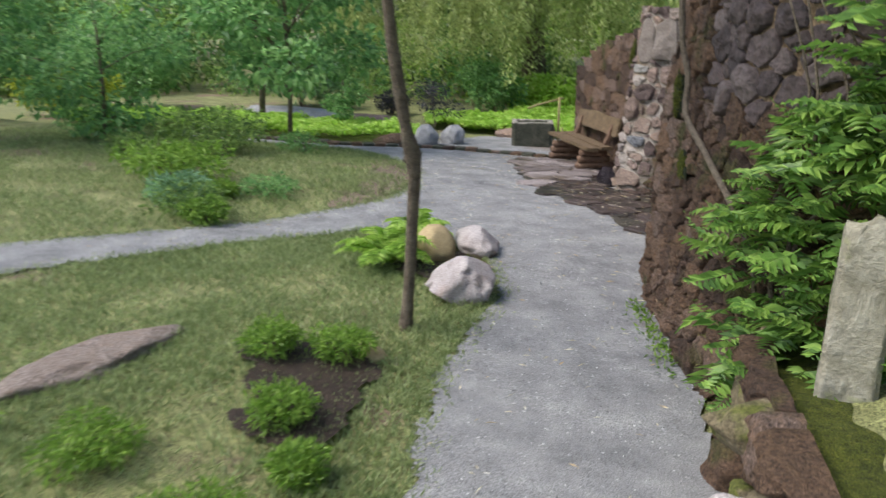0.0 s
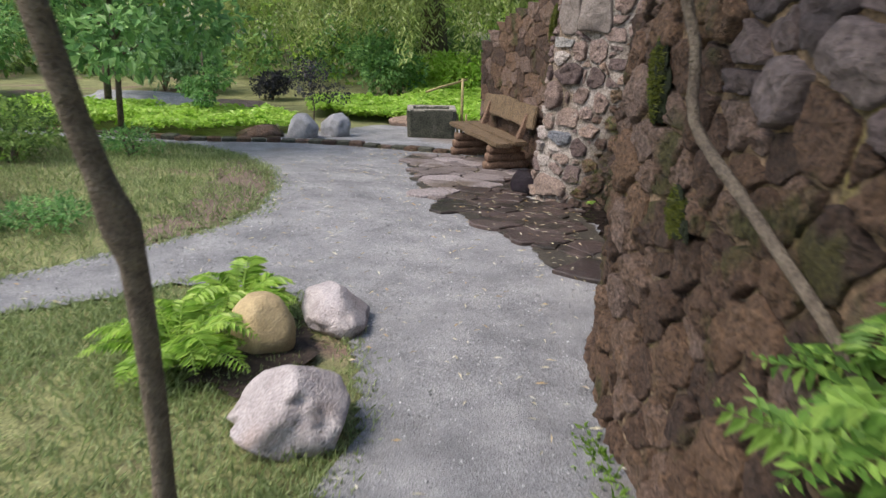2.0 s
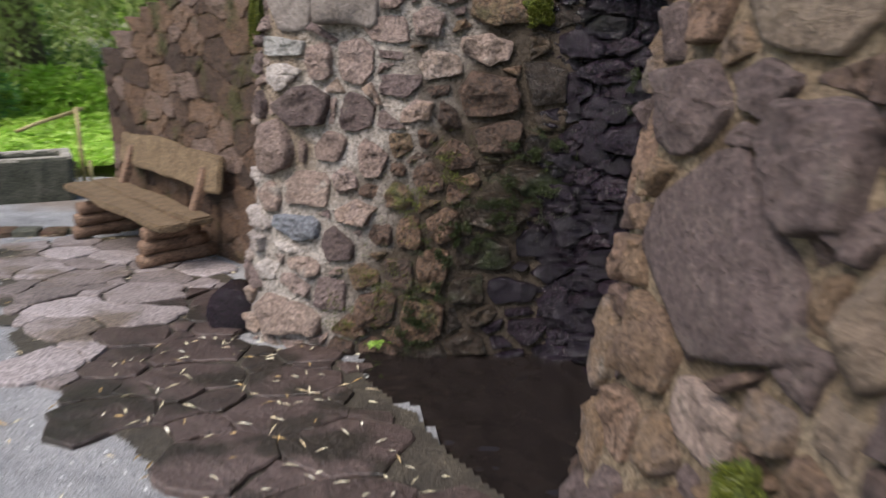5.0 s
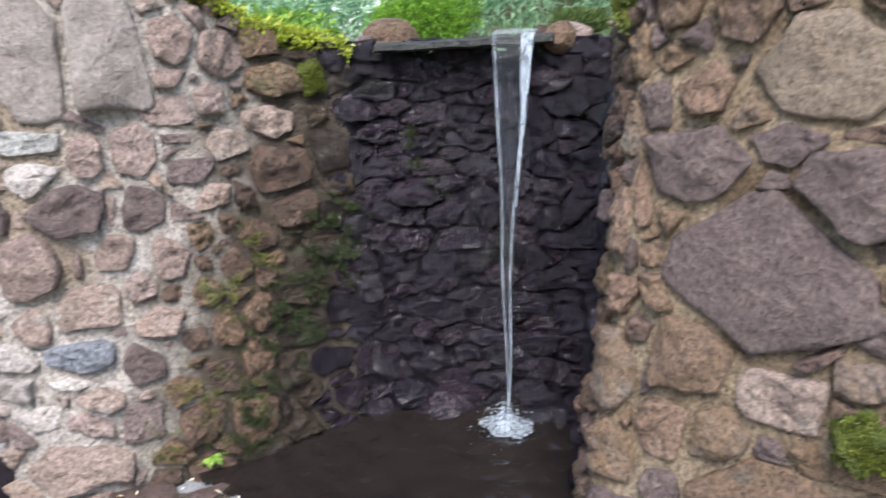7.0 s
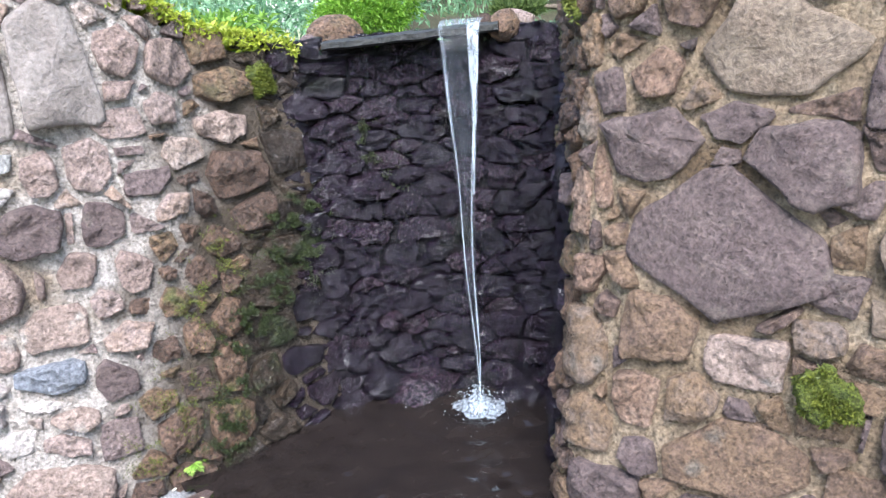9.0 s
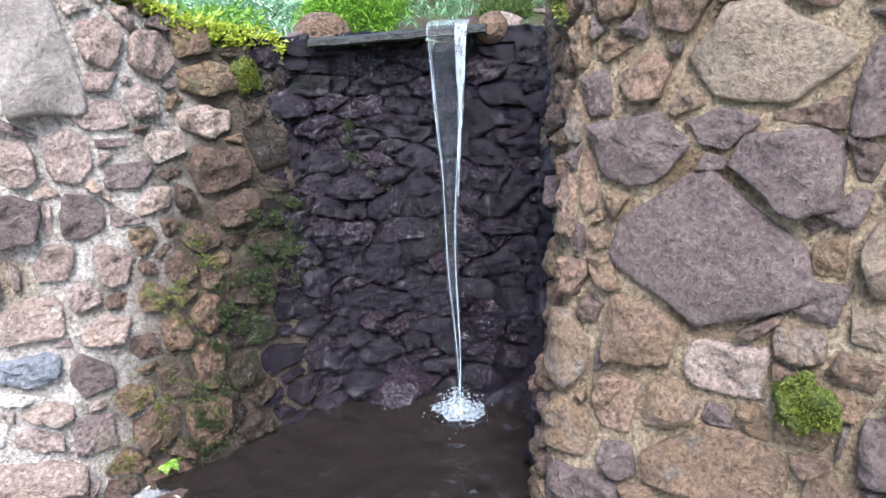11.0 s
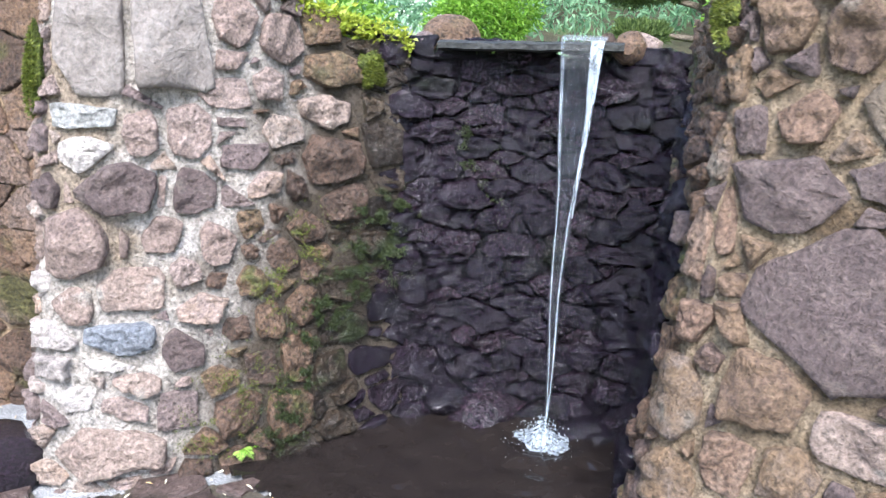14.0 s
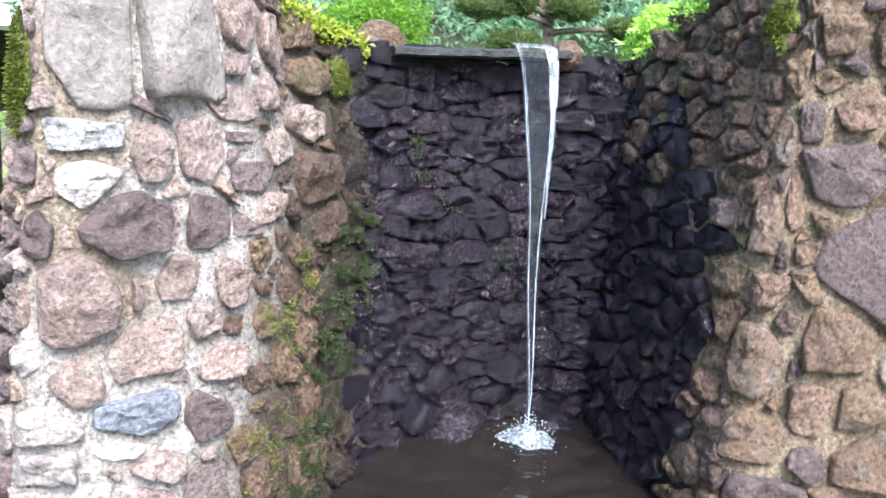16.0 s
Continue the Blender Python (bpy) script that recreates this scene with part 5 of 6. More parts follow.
# ---- trees ----
tree = empty("tree", "slender young tree with a knotted grey brown trunk", "tree")
line = smooth_line([(1.09, 3.69, -0.08), (1.12, 3.67, 0.3), (1.20, 3.54, 0.8), (1.225, 3.48, 0.98), (1.21, 3.44, 1.1), (1.19, 3.32, 1.5), (1.2, 3.15, 2.1), (1.15, 3.0, 3.0), (1.0, 3.0, 4.2)], 40)
line[:, 0] += 0.025 + 0.02 * line[:, 2]
rad = [0.031 + 0.013 * math.exp(-((p[2] - 0.99) / 0.05) ** 2) - 0.006 * max(0, p[2] - 1) + 0.014 * math.exp(-max(0, p[2]) / 0.08) for p in line]
v, f = tube(line, rad, 12, 0.04, 4)
thing("trunk", v, f, M_bark, parent=tree, smooth=True)
v, f = tube([(1.23, 3.48, 0.97), (1.255, 3.465, 1.03), (1.26, 3.46, 1.05)], [0.02, 0.018, 0.01], 8, 0.05, 2)
thing("stub", v, f, M_bark, parent=tree, smooth=True)
blobs = []
rng = np.random.default_rng(2)
for k in range(7):
    a, z = k * 0.9, 2.5 + 0.25 * k
    q = (1.1 + 0.9 * math.cos(a), 3.05 + 0.9 * math.sin(a), z + 0.5)
    v, f = tube([(1.14, 3.05, z), (1.1 + 0.45 * math.cos(a), 3.05 + 0.45 * math.sin(a), z + 0.3), q], [0.018, 0.012, 0.005], 7, 0.05, k)
    thing("limb", v, f, M_bark, parent=tree, smooth=True)
    blobs.append((*q, 0.55, 0.55, 0.35))
foliage("crown", blobs, 2500, 0.09, L_maple, 40, parent=tree)


def small_tree(base, height, spread, crown_z, n, leaf, material, seed, label, trunk_r=0.05, blobs=9, droop=0.3):
    rng = np.random.default_rng(seed)
    t = empty("tree", label, "tree")
    x, y, z = base
    v, f = tube([(x, y, z - 0.1), (x + 0.04, y, z + height * 0.35), (x - 0.03, y + 0.05, z + height * 0.7), (x, y, z + height)], [trunk_r, trunk_r * 0.8, trunk_r * 0.5, 0.01], 9, 0.06, seed)
    thing("trunk", v, f, M_bark, parent=t, smooth=True)
    bl = []
    for k in range(blobs):
        a = k * 2.4 + seed
        r = spread * rng.uniform(0.25, 1.0)
        zz = crown_z + (height - crown_z) * rng.uniform(0, 1)
        q = (x + r * math.cos(a), y + r * math.sin(a), z + zz)
        v, f = tube([(x, y, z + zz * 0.7), (x + 0.5 * r * math.cos(a), y + 0.5 * r * math.sin(a), z + zz * 0.9), q], [trunk_r * 0.4, trunk_r * 0.25, 0.006], 6, 0.05, k)
        thing("limb", v, f, M_bark, parent=t, smooth=True)
        bl.append((*q, spread * 0.5, spread * 0.5, spread * 0.36))
    foliage("crown", bl, n, leaf, material, seed + 1, parent=t, droop=droop, aspect=0.55, shell=0.35)
    return t


small_tree((-3.6, 9.2, gz(-3.6, 9.2)), 2.6, 0.95, 0.75, 2600, 0.13, L_maple, 51, "young broadleaved tree with dark trunk and large green leaves", 0.035, 10)
small_tree((-6.6, 12.5, gz(-6.6, 12.5)), 3.4, 1.5, 0.8, 5000, 0.12, L_maple, 53, "spreading green tree at the edge of the beds", 0.06, 12)
small_tree((-4.6, 12.2, gz(-4.6, 12.2)), 1.0, 0.35, 0.25, 1200, 0.07, L_maple, 57, "small green sapling in the groundcover", 0.02, 7)
small_tree((-2.75, 12.0, gz(-2.7, 12)), 0.85, 0.42, 0.45, 1100, 0.04, L_dark, 59, "thin twiggy dark leaved shrub behind the boulders", 0.012, 8)
small_tree((-8.5, 8.0, gz(-8.5, 8)), 3.0, 1.7, 0.4, 5000, 0.12, L_maple, 63, "large green shrub tree beyond the island bed", 0.06, 12)
small_tree((-4.9, 7.2, gz(-4.9, 7.2)), 1.7, 0.8, 0.2, 2400, 0.09, L_maple, 65, "leafy green bush on the island bed", 0.03, 10)
small_tree((-6.4, 5.6, gz(-6.4, 5.6)), 2.6, 1.3, 0.5, 4200, 0.11, L_maple, 67, "leafy green tree on the island bed", 0.05, 11)

willow = empty("tree", "weeping willow with long hanging pale green strands", "tree")
v, f = tube([(-3.2, 18.6, -0.6), (-3.3, 18.4, 1.5), (-3.4, 18.0, 3.4), (-3.5, 17.8, 5.2)], [0.32, 0.26, 0.2, 0.08], 12, 0.04, 3)
thing("trunk", v, f, M_bark, parent=willow, smooth=True)
rng = np.random.default_rng(71)
cs, al = [], []
hubs = [(rng.uniform(0, 6.28), 4.3 * math.sqrt(rng.random())) for _ in range(62)]
for k in range(620):
    a, r = hubs[k % 62]
    x, y = -3.3 + r * math.cos(a) + rng.normal(0, 0.16), 16.7 + r * math.sin(a) * 0.5 + rng.normal(0, 0.16)
    top = 4.8 - 0.05 * r * r + rng.normal(0, 0.3)
    low = 0.25 + rng.exponential(0.3) + 1.1 * abs(math.sin((k % 62) * 1.7))
    z = np.arange(max(0.1, low), top, 0.04)
    z = z + rng.normal(0, 0.02, len(z))
    th = rng.uniform(0, 6.28, len(z))
    sway = 0.14 * np.sin(z * 1.3 + k)
    cs.append(np.stack([x + sway + 0.03 * np.cos(th), y + sway * 0.6 + 0.03 * np.sin(th), z], 1))
    al.append(np.stack([np.cos(th) * 0.75, np.sin(th) * 0.75, -0.7 + 0.1 * rng.normal(size=len(z))], 1))
cs, al = np.concatenate(cs), np.concatenate(al)
ln = rng.uniform(0.08, 0.16, len(cs))
leaves("crown", cs, al, unit(rng.normal(size=cs.shape)), ln, ln * 0.25, L_willow, parent=willow)
for k in range(8):
    a = k * 0.8
    v, f = tube([(-3.4, 18.0, 3.2), (-3.4 + 1.6 * math.cos(a), 17.2 + 1.0 * math.sin(a), 4.4), (-3.4 + 3.4 * math.cos(a), 16.9 + 1.8 * math.sin(a), 4.3)], [0.10, 0.06, 0.02], 8, 0.05, k)
    thing("limb", v, f, M_bark, parent=willow, smooth=True)

# ---- woodland slope ----
rng = np.random.default_rng(81)
blobs = []
for k in range(210):
    x, d = rng.uniform(-22, 13), rng.random()
    y = 18.8 + 8 * d
    if x < -9:
        y -= (-9 - x) * 0.75
    blobs.append((x, y, gz(x, min(y, 24)) + 0.35 + 4.6 * d * rng.uniform(0.5, 1.1), rng.uniform(0.6, 1.5), rng.uniform(0.6, 1.3), rng.uniform(0.45, 1.0)))
for k, (m, size) in enumerate(((L_wood, 0.15), (L_maple, 0.16), (L_fern, 0.12), (L_wood, 0.2))):
    foliage("woodland", blobs[k::4], 26000, size, m, 84 + k, "dense mixed green woodland undergrowth on the slope", "woodland", "stuff", shell=0.72)
blobs = [(rng.uniform(-24, 14), 24 + rng.uniform(0, 5), rng.uniform(2, 9), 2.2, 1.6, 1.6) for _ in range(110)]
foliage("tall_woodland", blobs, 45000, 0.36, L_wood, 83, "tall dark trees closing off the garden", "woodland", "stuff", shell=0.75)


def shrub(centre, size, n, leaf, material, seed, label, category="shrub", aspect=0.45, droop=0.1, lumps=7):
    rng = np.random.default_rng(seed)
    x, y, z = centre
    bl = [(x, y, z + size[2] * 0.5, size[0] * 0.38, size[1] * 0.38, size[2] * 0.42)]
    for k in range(lumps):
        a = k * 2.4 + seed
        bl.append((x + size[0] * 0.28 * math.cos(a), y + size[1] * 0.28 * math.sin(a), z + size[2] * rng.uniform(0.3, 0.68), size[0] * 0.24, size[1] * 0.24, size[2] * 0.26))
    s = empty("shrub", label, category)
    for k in range(5):
        a = k * 1.3 + seed
        v, f = tube([(x, y, z - 0.05), (x + 0.15 * size[0] * math.cos(a), y + 0.15 * size[1] * math.sin(a), z + size[2] * 0.5)], [0.015, 0.006], 6, 0.05, k)
        thing("stem", v, f, M_bark, parent=s)
    foliage("foliage", bl, n, leaf, material, seed + 3, parent=s, aspect=aspect, droop=droop, shell=0.6)
    return s


shrub((0.3, 16.9, gz(0, 16)), (1.4, 1.0, 1.5), 2600, 0.11, L_yellow, 91, "bright yellow green shrub in front of the woodland")
shrub((-2.4, 17.6, gz(-2, 17)), (1.9, 1.1, 0.9), 2200, 0.12, L_cover, 92, "low light green shrub below the willow")
shrub((-5.3, 15.3, gz(-5, 15)), (0.8, 0.6, 0.55), 1600, 0.06, L_dark, 93, "small dark purple dwarf conifer", "conifer")
shrub((-7.8, 15.5, gz(-7, 15)), (2.4, 1.4, 1.7), 3600, 0.12, L_blue, 94, "blue green shrub at the foot of the slope")
shrub((-10.5, 13.0, gz(-10, 13)), (3.0, 2.0, 2.2), 4200, 0.13, L_maple, 95, "large green shrub at the garden edge")
shrub((-9.5, 10.6, gz(-9, 10)), (2.2, 1.6, 1.1), 3000, 0.09, L_yellow, 96, "yellow green bush beside the far path")
shrub((-3.6, 16.8, gz(-3.6, 16)), (1.6, 1.0, 1.2), 2200, 0.11, L_maple, 97, "green shrub below the slope")
shrub((1.6, 15.5, gz(1.6, 15)), (1.6, 1.4, 1.6), 2400, 0.11, L_maple, 98, "green shrub behind the wing wall")
for x, y, s_, k in ((0.75, 2.98, 0.30, 1), (1.06, 3.14, 0.32, 2), (1.17, 2.50, 0.30, 3), (0.02, 1.75, 0.5, 4), (1.32, 1.75, 0.42, 5), (0.72, 1.9, 0.4, 6), (1.45, 2.2, 0.22, 7)):
    shrub((x, y, gz(x, y) - 0.02), (s_, s_, 0.20 if k < 4 else 0.16), 1100, 0.035, L_heath, 100 + k, "low bright green heather cushion in the bed", "heather", 0.3, 0.0)


# ---- groundcover beds ----
def bed(name, outline, height, n, leaf, material, seed, label, tall=1.0):
    rng = np.random.default_rng(seed)
    xs, ys = [p[0] for p in outline], [p[1] for p in outline]
    pts = []
    while len(pts) < n:
        x, y = rng.uniform(min(xs), max(xs)), rng.uniform(min(ys), max(ys))
        w = 0.12 * noise.noise((x * 2.5, y * 2.5, seed))
        if inside(x + w, y + w, outline):
            lump = 0.55 + 0.45 * noise.noise((x * 1.6, y * 1.6, seed)) + 0.25 * noise.noise((x * 5, y * 5, seed))
            pts.append((x, y, gz(x, y) + max(0.02, height * lump) * (1 - 0.35 * rng.random() ** 2)))
    p = np.array(pts)
    a = rng.uniform(0, 6.28, n)
    along = np.stack([np.cos(a), np.sin(a), rng.normal(0.05, 0.3, n)], 1)
    ln = leaf * rng.uniform(0.7, 1.3, n)
    return leaves(name, p, along, unit(rng.normal(size=(n, 3)) * 0.75 + [0, 0, 1]), ln, ln * 0.65, material, label, "groundcover", "stuff")


bed("groundcover", [(-3.15, 10.95), (-3.6, 10.3), (-6, 10.0), (-8.5, 9.4), (-9.5, 11.0), (-7, 12.2), (-4.8, 12.8), (-3.2, 12.3), (-2.8, 11.6)], 0.30, 17000, 0.085, L_cover, 111, "bright lime green groundcover bed beside the path")
bed("groundcover", [(-2.6, 13.5), (-0.6, 13.6), (-0.7, 15.2), (-2.2, 15.6), (-4.2, 14.8), (-3.6, 13.6)], 0.30, 14000, 0.09, L_cover, 112, "bright lime green groundcover mound behind the trough")
bed("groundcover", [(-0.5, 13.5), (2.2, 13.4), (2.8, 16.2), (0, 17.2), (-3.5, 17.2), (-2.4, 15.9), (-0.6, 15.4)], 0.30, 15000, 0.095, L_cover, 113, "light green groundcover reaching back to the shrubs")
boulder("boulder", (-6.5, 13.3, gz(-6.5, 13.3)), (2.6, 0.9, 0.35), M_boulder_g, 61, "long flat grey rock ledge behind the beds", rough=0.2, flat=0.3)
boulder("boulder", (-4.9, 13.4, gz(-4.9, 13.4)), (1.3, 0.6, 0.3), M_stone, 62, "flat reddish rock behind the beds", rough=0.2, flat=0.3)


# ---- lawn ----
def lawn(name, outline, n, h, material, seed, label, avoid=()):
    rng = np.random.default_rng(seed)
    xs, ys = [p[0] for p in outline], [p[1] for p in outline]
    pts = []
    while len(pts) < n:
        x, y = rng.uniform(min(xs), max(xs)), rng.uniform(min(ys), max(ys))
        keep = 0.35 + 0.9 * (noise.noise((x * 1.7, y * 1.7, seed)) + 0.35)
        if rng.random() < keep and inside(x, y, outline):
            pts.append((x, y, gz(x, y) - 0.03))
    p = np.array(pts)
    along = unit(rng.normal(size=(n, 3)) * [0.55, 0.55, 0.1] + [0, 0, 0.9])
    ln = h * rng.uniform(0.5, 1.3, n)
    return leaves(name, p, along, unit(rng.normal(size=(n, 3)) * [1, 1, 0.1]), ln, 0.009, material, label, "grass", "stuff", fold=0.1)


lawn("lawn_grass", [(1.98, 0.0), (1.85, 2.3), (1.57, 3.07), (1.42, 3.8), (1.4, 4.3), (1.0, 4.7), (0.6, 5.45), (0.2, 5.55), (-0.19, 5.45), (-0.9, 4.25), (-1.55, 3.05), (-2.6, 1.4), (-3.2, 0.0)], 60000, 0.055, L_grass, 121, "short olive green mossy lawn beside the path")
lawn("island_grass", [(-0.62, 6.45), (-0.6, 7.0), (-1.05, 8.0), (-1.55, 8.75), (-2.35, 9.45), (-3.2, 9.7), (-6, 9.3), (-6.5, 6.5), (-3.4, 2.2), (-2.05, 3.7), (-1.4, 4.7), (-0.95, 5.8)], 30000, 0.07, L_grass, 122, "rough grass on the island bed between the paths")
rng = np.random.default_rng(123)
edge_pts = []
for a, b in zip(PATHWAY, PATHWAY[1:]):
    if math.dist(a, b) < 4 and max(a[0], b[0]) < 2.05 and max(a[1], b[1]) < 10.3:
        for t in rng.random(int(420 * math.dist(a, b))):
            x, y = a[0] + (b[0] - a[0]) * t + rng.normal(0, 0.05), a[1] + (b[1] - a[1]) * t + rng.normal(0, 0.05)
            if x < 1.3 or y < 5.6:
                edge_pts.append((x, y, gz(x, y) - 0.025))
p = np.array(edge_pts)
leaves("verge_grass", p, unit(rng.normal(size=p.shape) * [0.8, 0.8, 0.1] + [0, 0, 0.8]), unit(rng.normal(size=p.shape) * [1, 1, 0.1]), rng.uniform(0.02, 0.06, len(p)), 0.008, L_grass, "ragged grass verge along the gravel path", "grass", "stuff", fold=0.1)
sheet("bare_soil", [(-0.62, 6.5), (-0.6, 7.0), (-1.05, 8.0), (-1.5, 8.7), (-2.2, 9.3), (-1.9, 8.5), (-1.35, 7.6), (-1.1, 6.9), (-1.0, 6.1), (-0.85, 5.9)], 0.05, -0.018, mat("reddish bare soil", [(0.3, (0.12, 0.085, 0.06)), (0.7, (0.22, 0.165, 0.125))], 7, 0.95, 0.8, 120), "bare reddish soil at the tip of the island bed", "soil", ragged=0.25)
for k in range(14):
    x, y = (-1.35 - 0.28 * k * rng.uniform(0.6, 1.2), 4.9 + 0.30 * k * rng.uniform(0.3, 1.2)) if k < 7 else (rng.uniform(-4.5, -1.6), rng.uniform(6.0, 8.6))
    w = rng.uniform(0.3, 0.7)
    shrub((x, y, gz(x, y) - 0.03), (w, w, rng.uniform(0.15, 0.32)), 700, 0.05, (L_heath, L_wood, L_maple)[k % 3], 300 + k, "low green shrub in the island bed", "shrub", 0.35, 0.0)
shrub((-1.9, 5.2, gz(-1.9, 5.2)), (0.5, 0.5, 0.3), 500, 0.08, L_blue, 131, "silvery rosette plant on the bed edge", "plant", 0.25)
shrub((-2.6, 5.9, gz(-2.6, 5.9)), (1.3, 1.0, 0.4), 1600, 0.06, L_heath, 132, "sprawling low green shrub on the island bed")
shrub((-3.6, 7.6, gz(-3.6, 7.6)), (1.6, 1.2, 0.5), 1800, 0.06, L_wood, 133, "dark low shrub on the island bed")


# ---- ferns ----
def frond(rng, base, yaw, length, lift, width, pairs, droop=0.9):
    """Centres, ways and sizes of the leaflets along one arching frond, and its midrib."""
    mid = []
    for t in np.linspace(0, 1, 14):
        r = length * (t * 0.85)
        z = lift * length * (t * 1.1 - droop * t * t)
        mid.append(np.array(base) + [math.cos(yaw) * r, math.sin(yaw) * r, z])
    mid = np.array(mid)
    side = np.array([-math.sin(yaw), math.cos(yaw), 0])
    c, a, n, ln = [], [], [], []
    for k in range(pairs):
        t = (k + 1) / (pairs + 0.5)
        p = np.array([np.interp(t, np.linspace(0, 1, 14), mid[:, q]) for q in range(3)])
        fwd = unit(mid[min(13, int(t * 13) + 1)] - mid[int(t * 13)] + 1e-6)
        s_ = width * (math.sin(math.pi * min(1, 0.18 + t * 0.82)) ** 0.7)
        for sg in (1, -1):
            c.append(p)
            a.append(side * sg + fwd * 0.45 + [0, 0, -0.12 + 0.1 * rng.normal()])
            n.append(unit(np.cross(fwd, side) * 1.0 + 0.25 * rng.normal(size=3)))
            ln.append(s_ * rng.uniform(0.85, 1.1))
    return c, a, n, ln, mid


def fern(centre, fronds, length, seed, label, z=0.0):
    rng = np.random.default_rng(seed)
    e = empty("fern", label, "fern", "ferns by the boulders")
    C, A, N, L = [], [], [], []
    for k in range(fronds):
        yaw = k * 2.4 + rng.normal(0, 0.2)
        c, a, n, ln, mid = frond(rng, (centre[0], centre[1], centre[2]), yaw, length * rng.uniform(0.7, 1.15), rng.uniform(0.7, 1.4), length * 0.24, 22)
        C += c; A += a; N += n; L += ln
        v, f = tube(mid, np.linspace(0.004, 0.001, 14), 5, 0, k)
        thing("frond_rib", v, f, L_fern, parent=e)
    ln = np.array(L)
    leaves("frond", C, A, [q if q[2] > 0 else -q for q in N], ln, ln * 0.30, L_fern, parent=e)


fern((0.50, 4.60, 0.04), 22, 0.42, 141, "arching bright green fern beside the boulders")
fern((0.45, 5.15, 0.04), 20, 0.42, 142, "bright green fern behind the tan boulder")
fern((1.66, 8.28, -0.05), 9, 0.12, 143, "small fern at the water's edge")

# ---- climbing shrub with pinnate leaves on the bank ----
climber = empty("climbing_shrub", "climbing shrub with glossy green pinnate leaves on the wall", "shrub")
rng = np.random.default_rng(151)
C, A, N, L = [], [], [], []
stems = 0
for k in range(430):
    t = rng.random()
    x = 2.78 + 0.72 * rng.random() ** 0.9
    y = 3.62 - 0.78 * (x - 2.66) + rng.normal(0, 0.16)
    z = rng.uniform(0.14, 1.5) + 0.5 * rng.random() ** 2
    if x > 3.05 and y < 3.0 and z < 1.1:
        y = 3.12 + 0.2 * rng.random()
    z = min(z, 0.75 + (x - 2.78) * 1.9 + 0.12 * rng.random())
    if k > 320:
        x, z = rng.uniform(3.1, 3.62), rng.uniform(1.1, 2.4)
        y = 3.50 - 0.72 * (x - 2.66) + rng.normal(0, 0.1)
    yaw = math.radians(rng.normal(232, 62))
    ln0 = rng.uniform(0.17, 0.32)
    c, a, n, ln, mid = frond(rng, (x, y, z), yaw, ln0, rng.uniform(-0.9, 0.9), ln0 * 0.33, 9, rng.uniform(0.6, 1.5))
    face = unit(np.array([-0.75, -0.6, 0.55]) + 0.5 * rng.normal(size=3))
    n = [unit(q * 0.35 * np.sign(q[2]) + face) for q in n]
    C += c; A += a; N += n; L += ln
    v, f = tube(mid, np.linspace(0.0025, 0.001, 14), 4, 0, k)
    if k < 120:
        thing("leaf_stalk", v, f, L_pinn, parent=climber)
ln = np.array(L)
leaves("leafage", C, A, N, ln, ln * 0.34, L_pinn, parent=climber)
for k in range(5):
    x = rng.uniform(2.9, 3.5)
    y = 3.62 - 0.75 * (x - 2.66)
    v, f = tube(smooth_line([(x, y + 0.1, 0.35), (x - 0.05, y, 0.8), (x + rng.normal(0, 0.08), y - 0.05, 1.3), (x + rng.normal(0, 0.1), y, 1.8)], 12), np.linspace(0.012, 0.004, 12), 6, 0.05, k)
    thing("stem", v, f, M_bark, parent=climber, smooth=True)
line = smooth_line([(2.30, 4.42, 2.1), (2.34, 4.36, 1.6), (2.40, 4.30, 1.38), (2.42, 4.22, 1.2), (2.56, 3.95, 1.06), (2.72, 3.66, 0.9), (2.86, 3.5, 0.7)], 30)
v, f = tube(line, np.linspace(0.017, 0.014, 30), 9, 0.06, 8)
thing("vine_stem", v, f, M_bark, "bare grey brown vine stem hanging down the wall", "vine", smooth=True)

settle(True)

# ---- planting above the waterfall ----
boulder("boulder", (2.62, 8.90, 1.42), (0.24, 0.15, 0.13), M_stone_damp, 37, "smooth grey stone lying on the terrace edge", rough=0.12, sink=0.02)
boulder("boulder", (2.47, 8.80, 1.425), (0.09, 0.07, 0.06), M_stone, 38, "small pale stone at the end of the lip", rough=0.2, sink=0.02)
boulder("boulder", (3.08, 8.36, 1.42), (0.13, 0.12, 0.10), M_stone_damp, 39, "grey stone at the end of the waterfall lip", sink=0.02)
boulder("boulder", (3.18, 8.42, 1.43), (0.14, 0.12, 0.09), M_stone, 40, "grey pink stone beside the waterfall lip", sink=0.02)
boulder("boulder", (3.16, 8.62, 1.40), (0.10, 0.09, 0.11), M_stone_brown, 41, "small brown standing stone on the terrace", sink=0.02)
boulder("boulder", (2.97, 8.23, WATER - 0.06), (0.34, 0.22, 0.14), M_stone_wet, 42, "wet black rock under the waterfall", sink=0.03)
boulder("boulder", (2.66, 8.47, WATER - 0.04), (0.30, 0.22, 0.16), M_stone_wet, 43, "wet dark rock at the foot of the wall", sink=0.03)
shrub((2.90, 9.20, 1.33), (0.52, 0.44, 0.42), 9000, 0.026, L_yew, 161, "rounded bright green yew bush above the waterfall", "yew bush", 0.3, 0.0, 9)
pine = empty("cloud_pine", "cloud-pruned pine with flat green needle pads", "pine")
base = np.array([3.94, 8.97, 1.42])
v, f = tube(smooth_line([base - [0, 0, 0.2], base, base + [0.03, 0.02, 0.2], base + [-0.05, 0.05, 0.4], base + [0.05, 0.05, 0.7]], 16), np.linspace(0.04, 0.015, 16), 9, 0.06, 2)
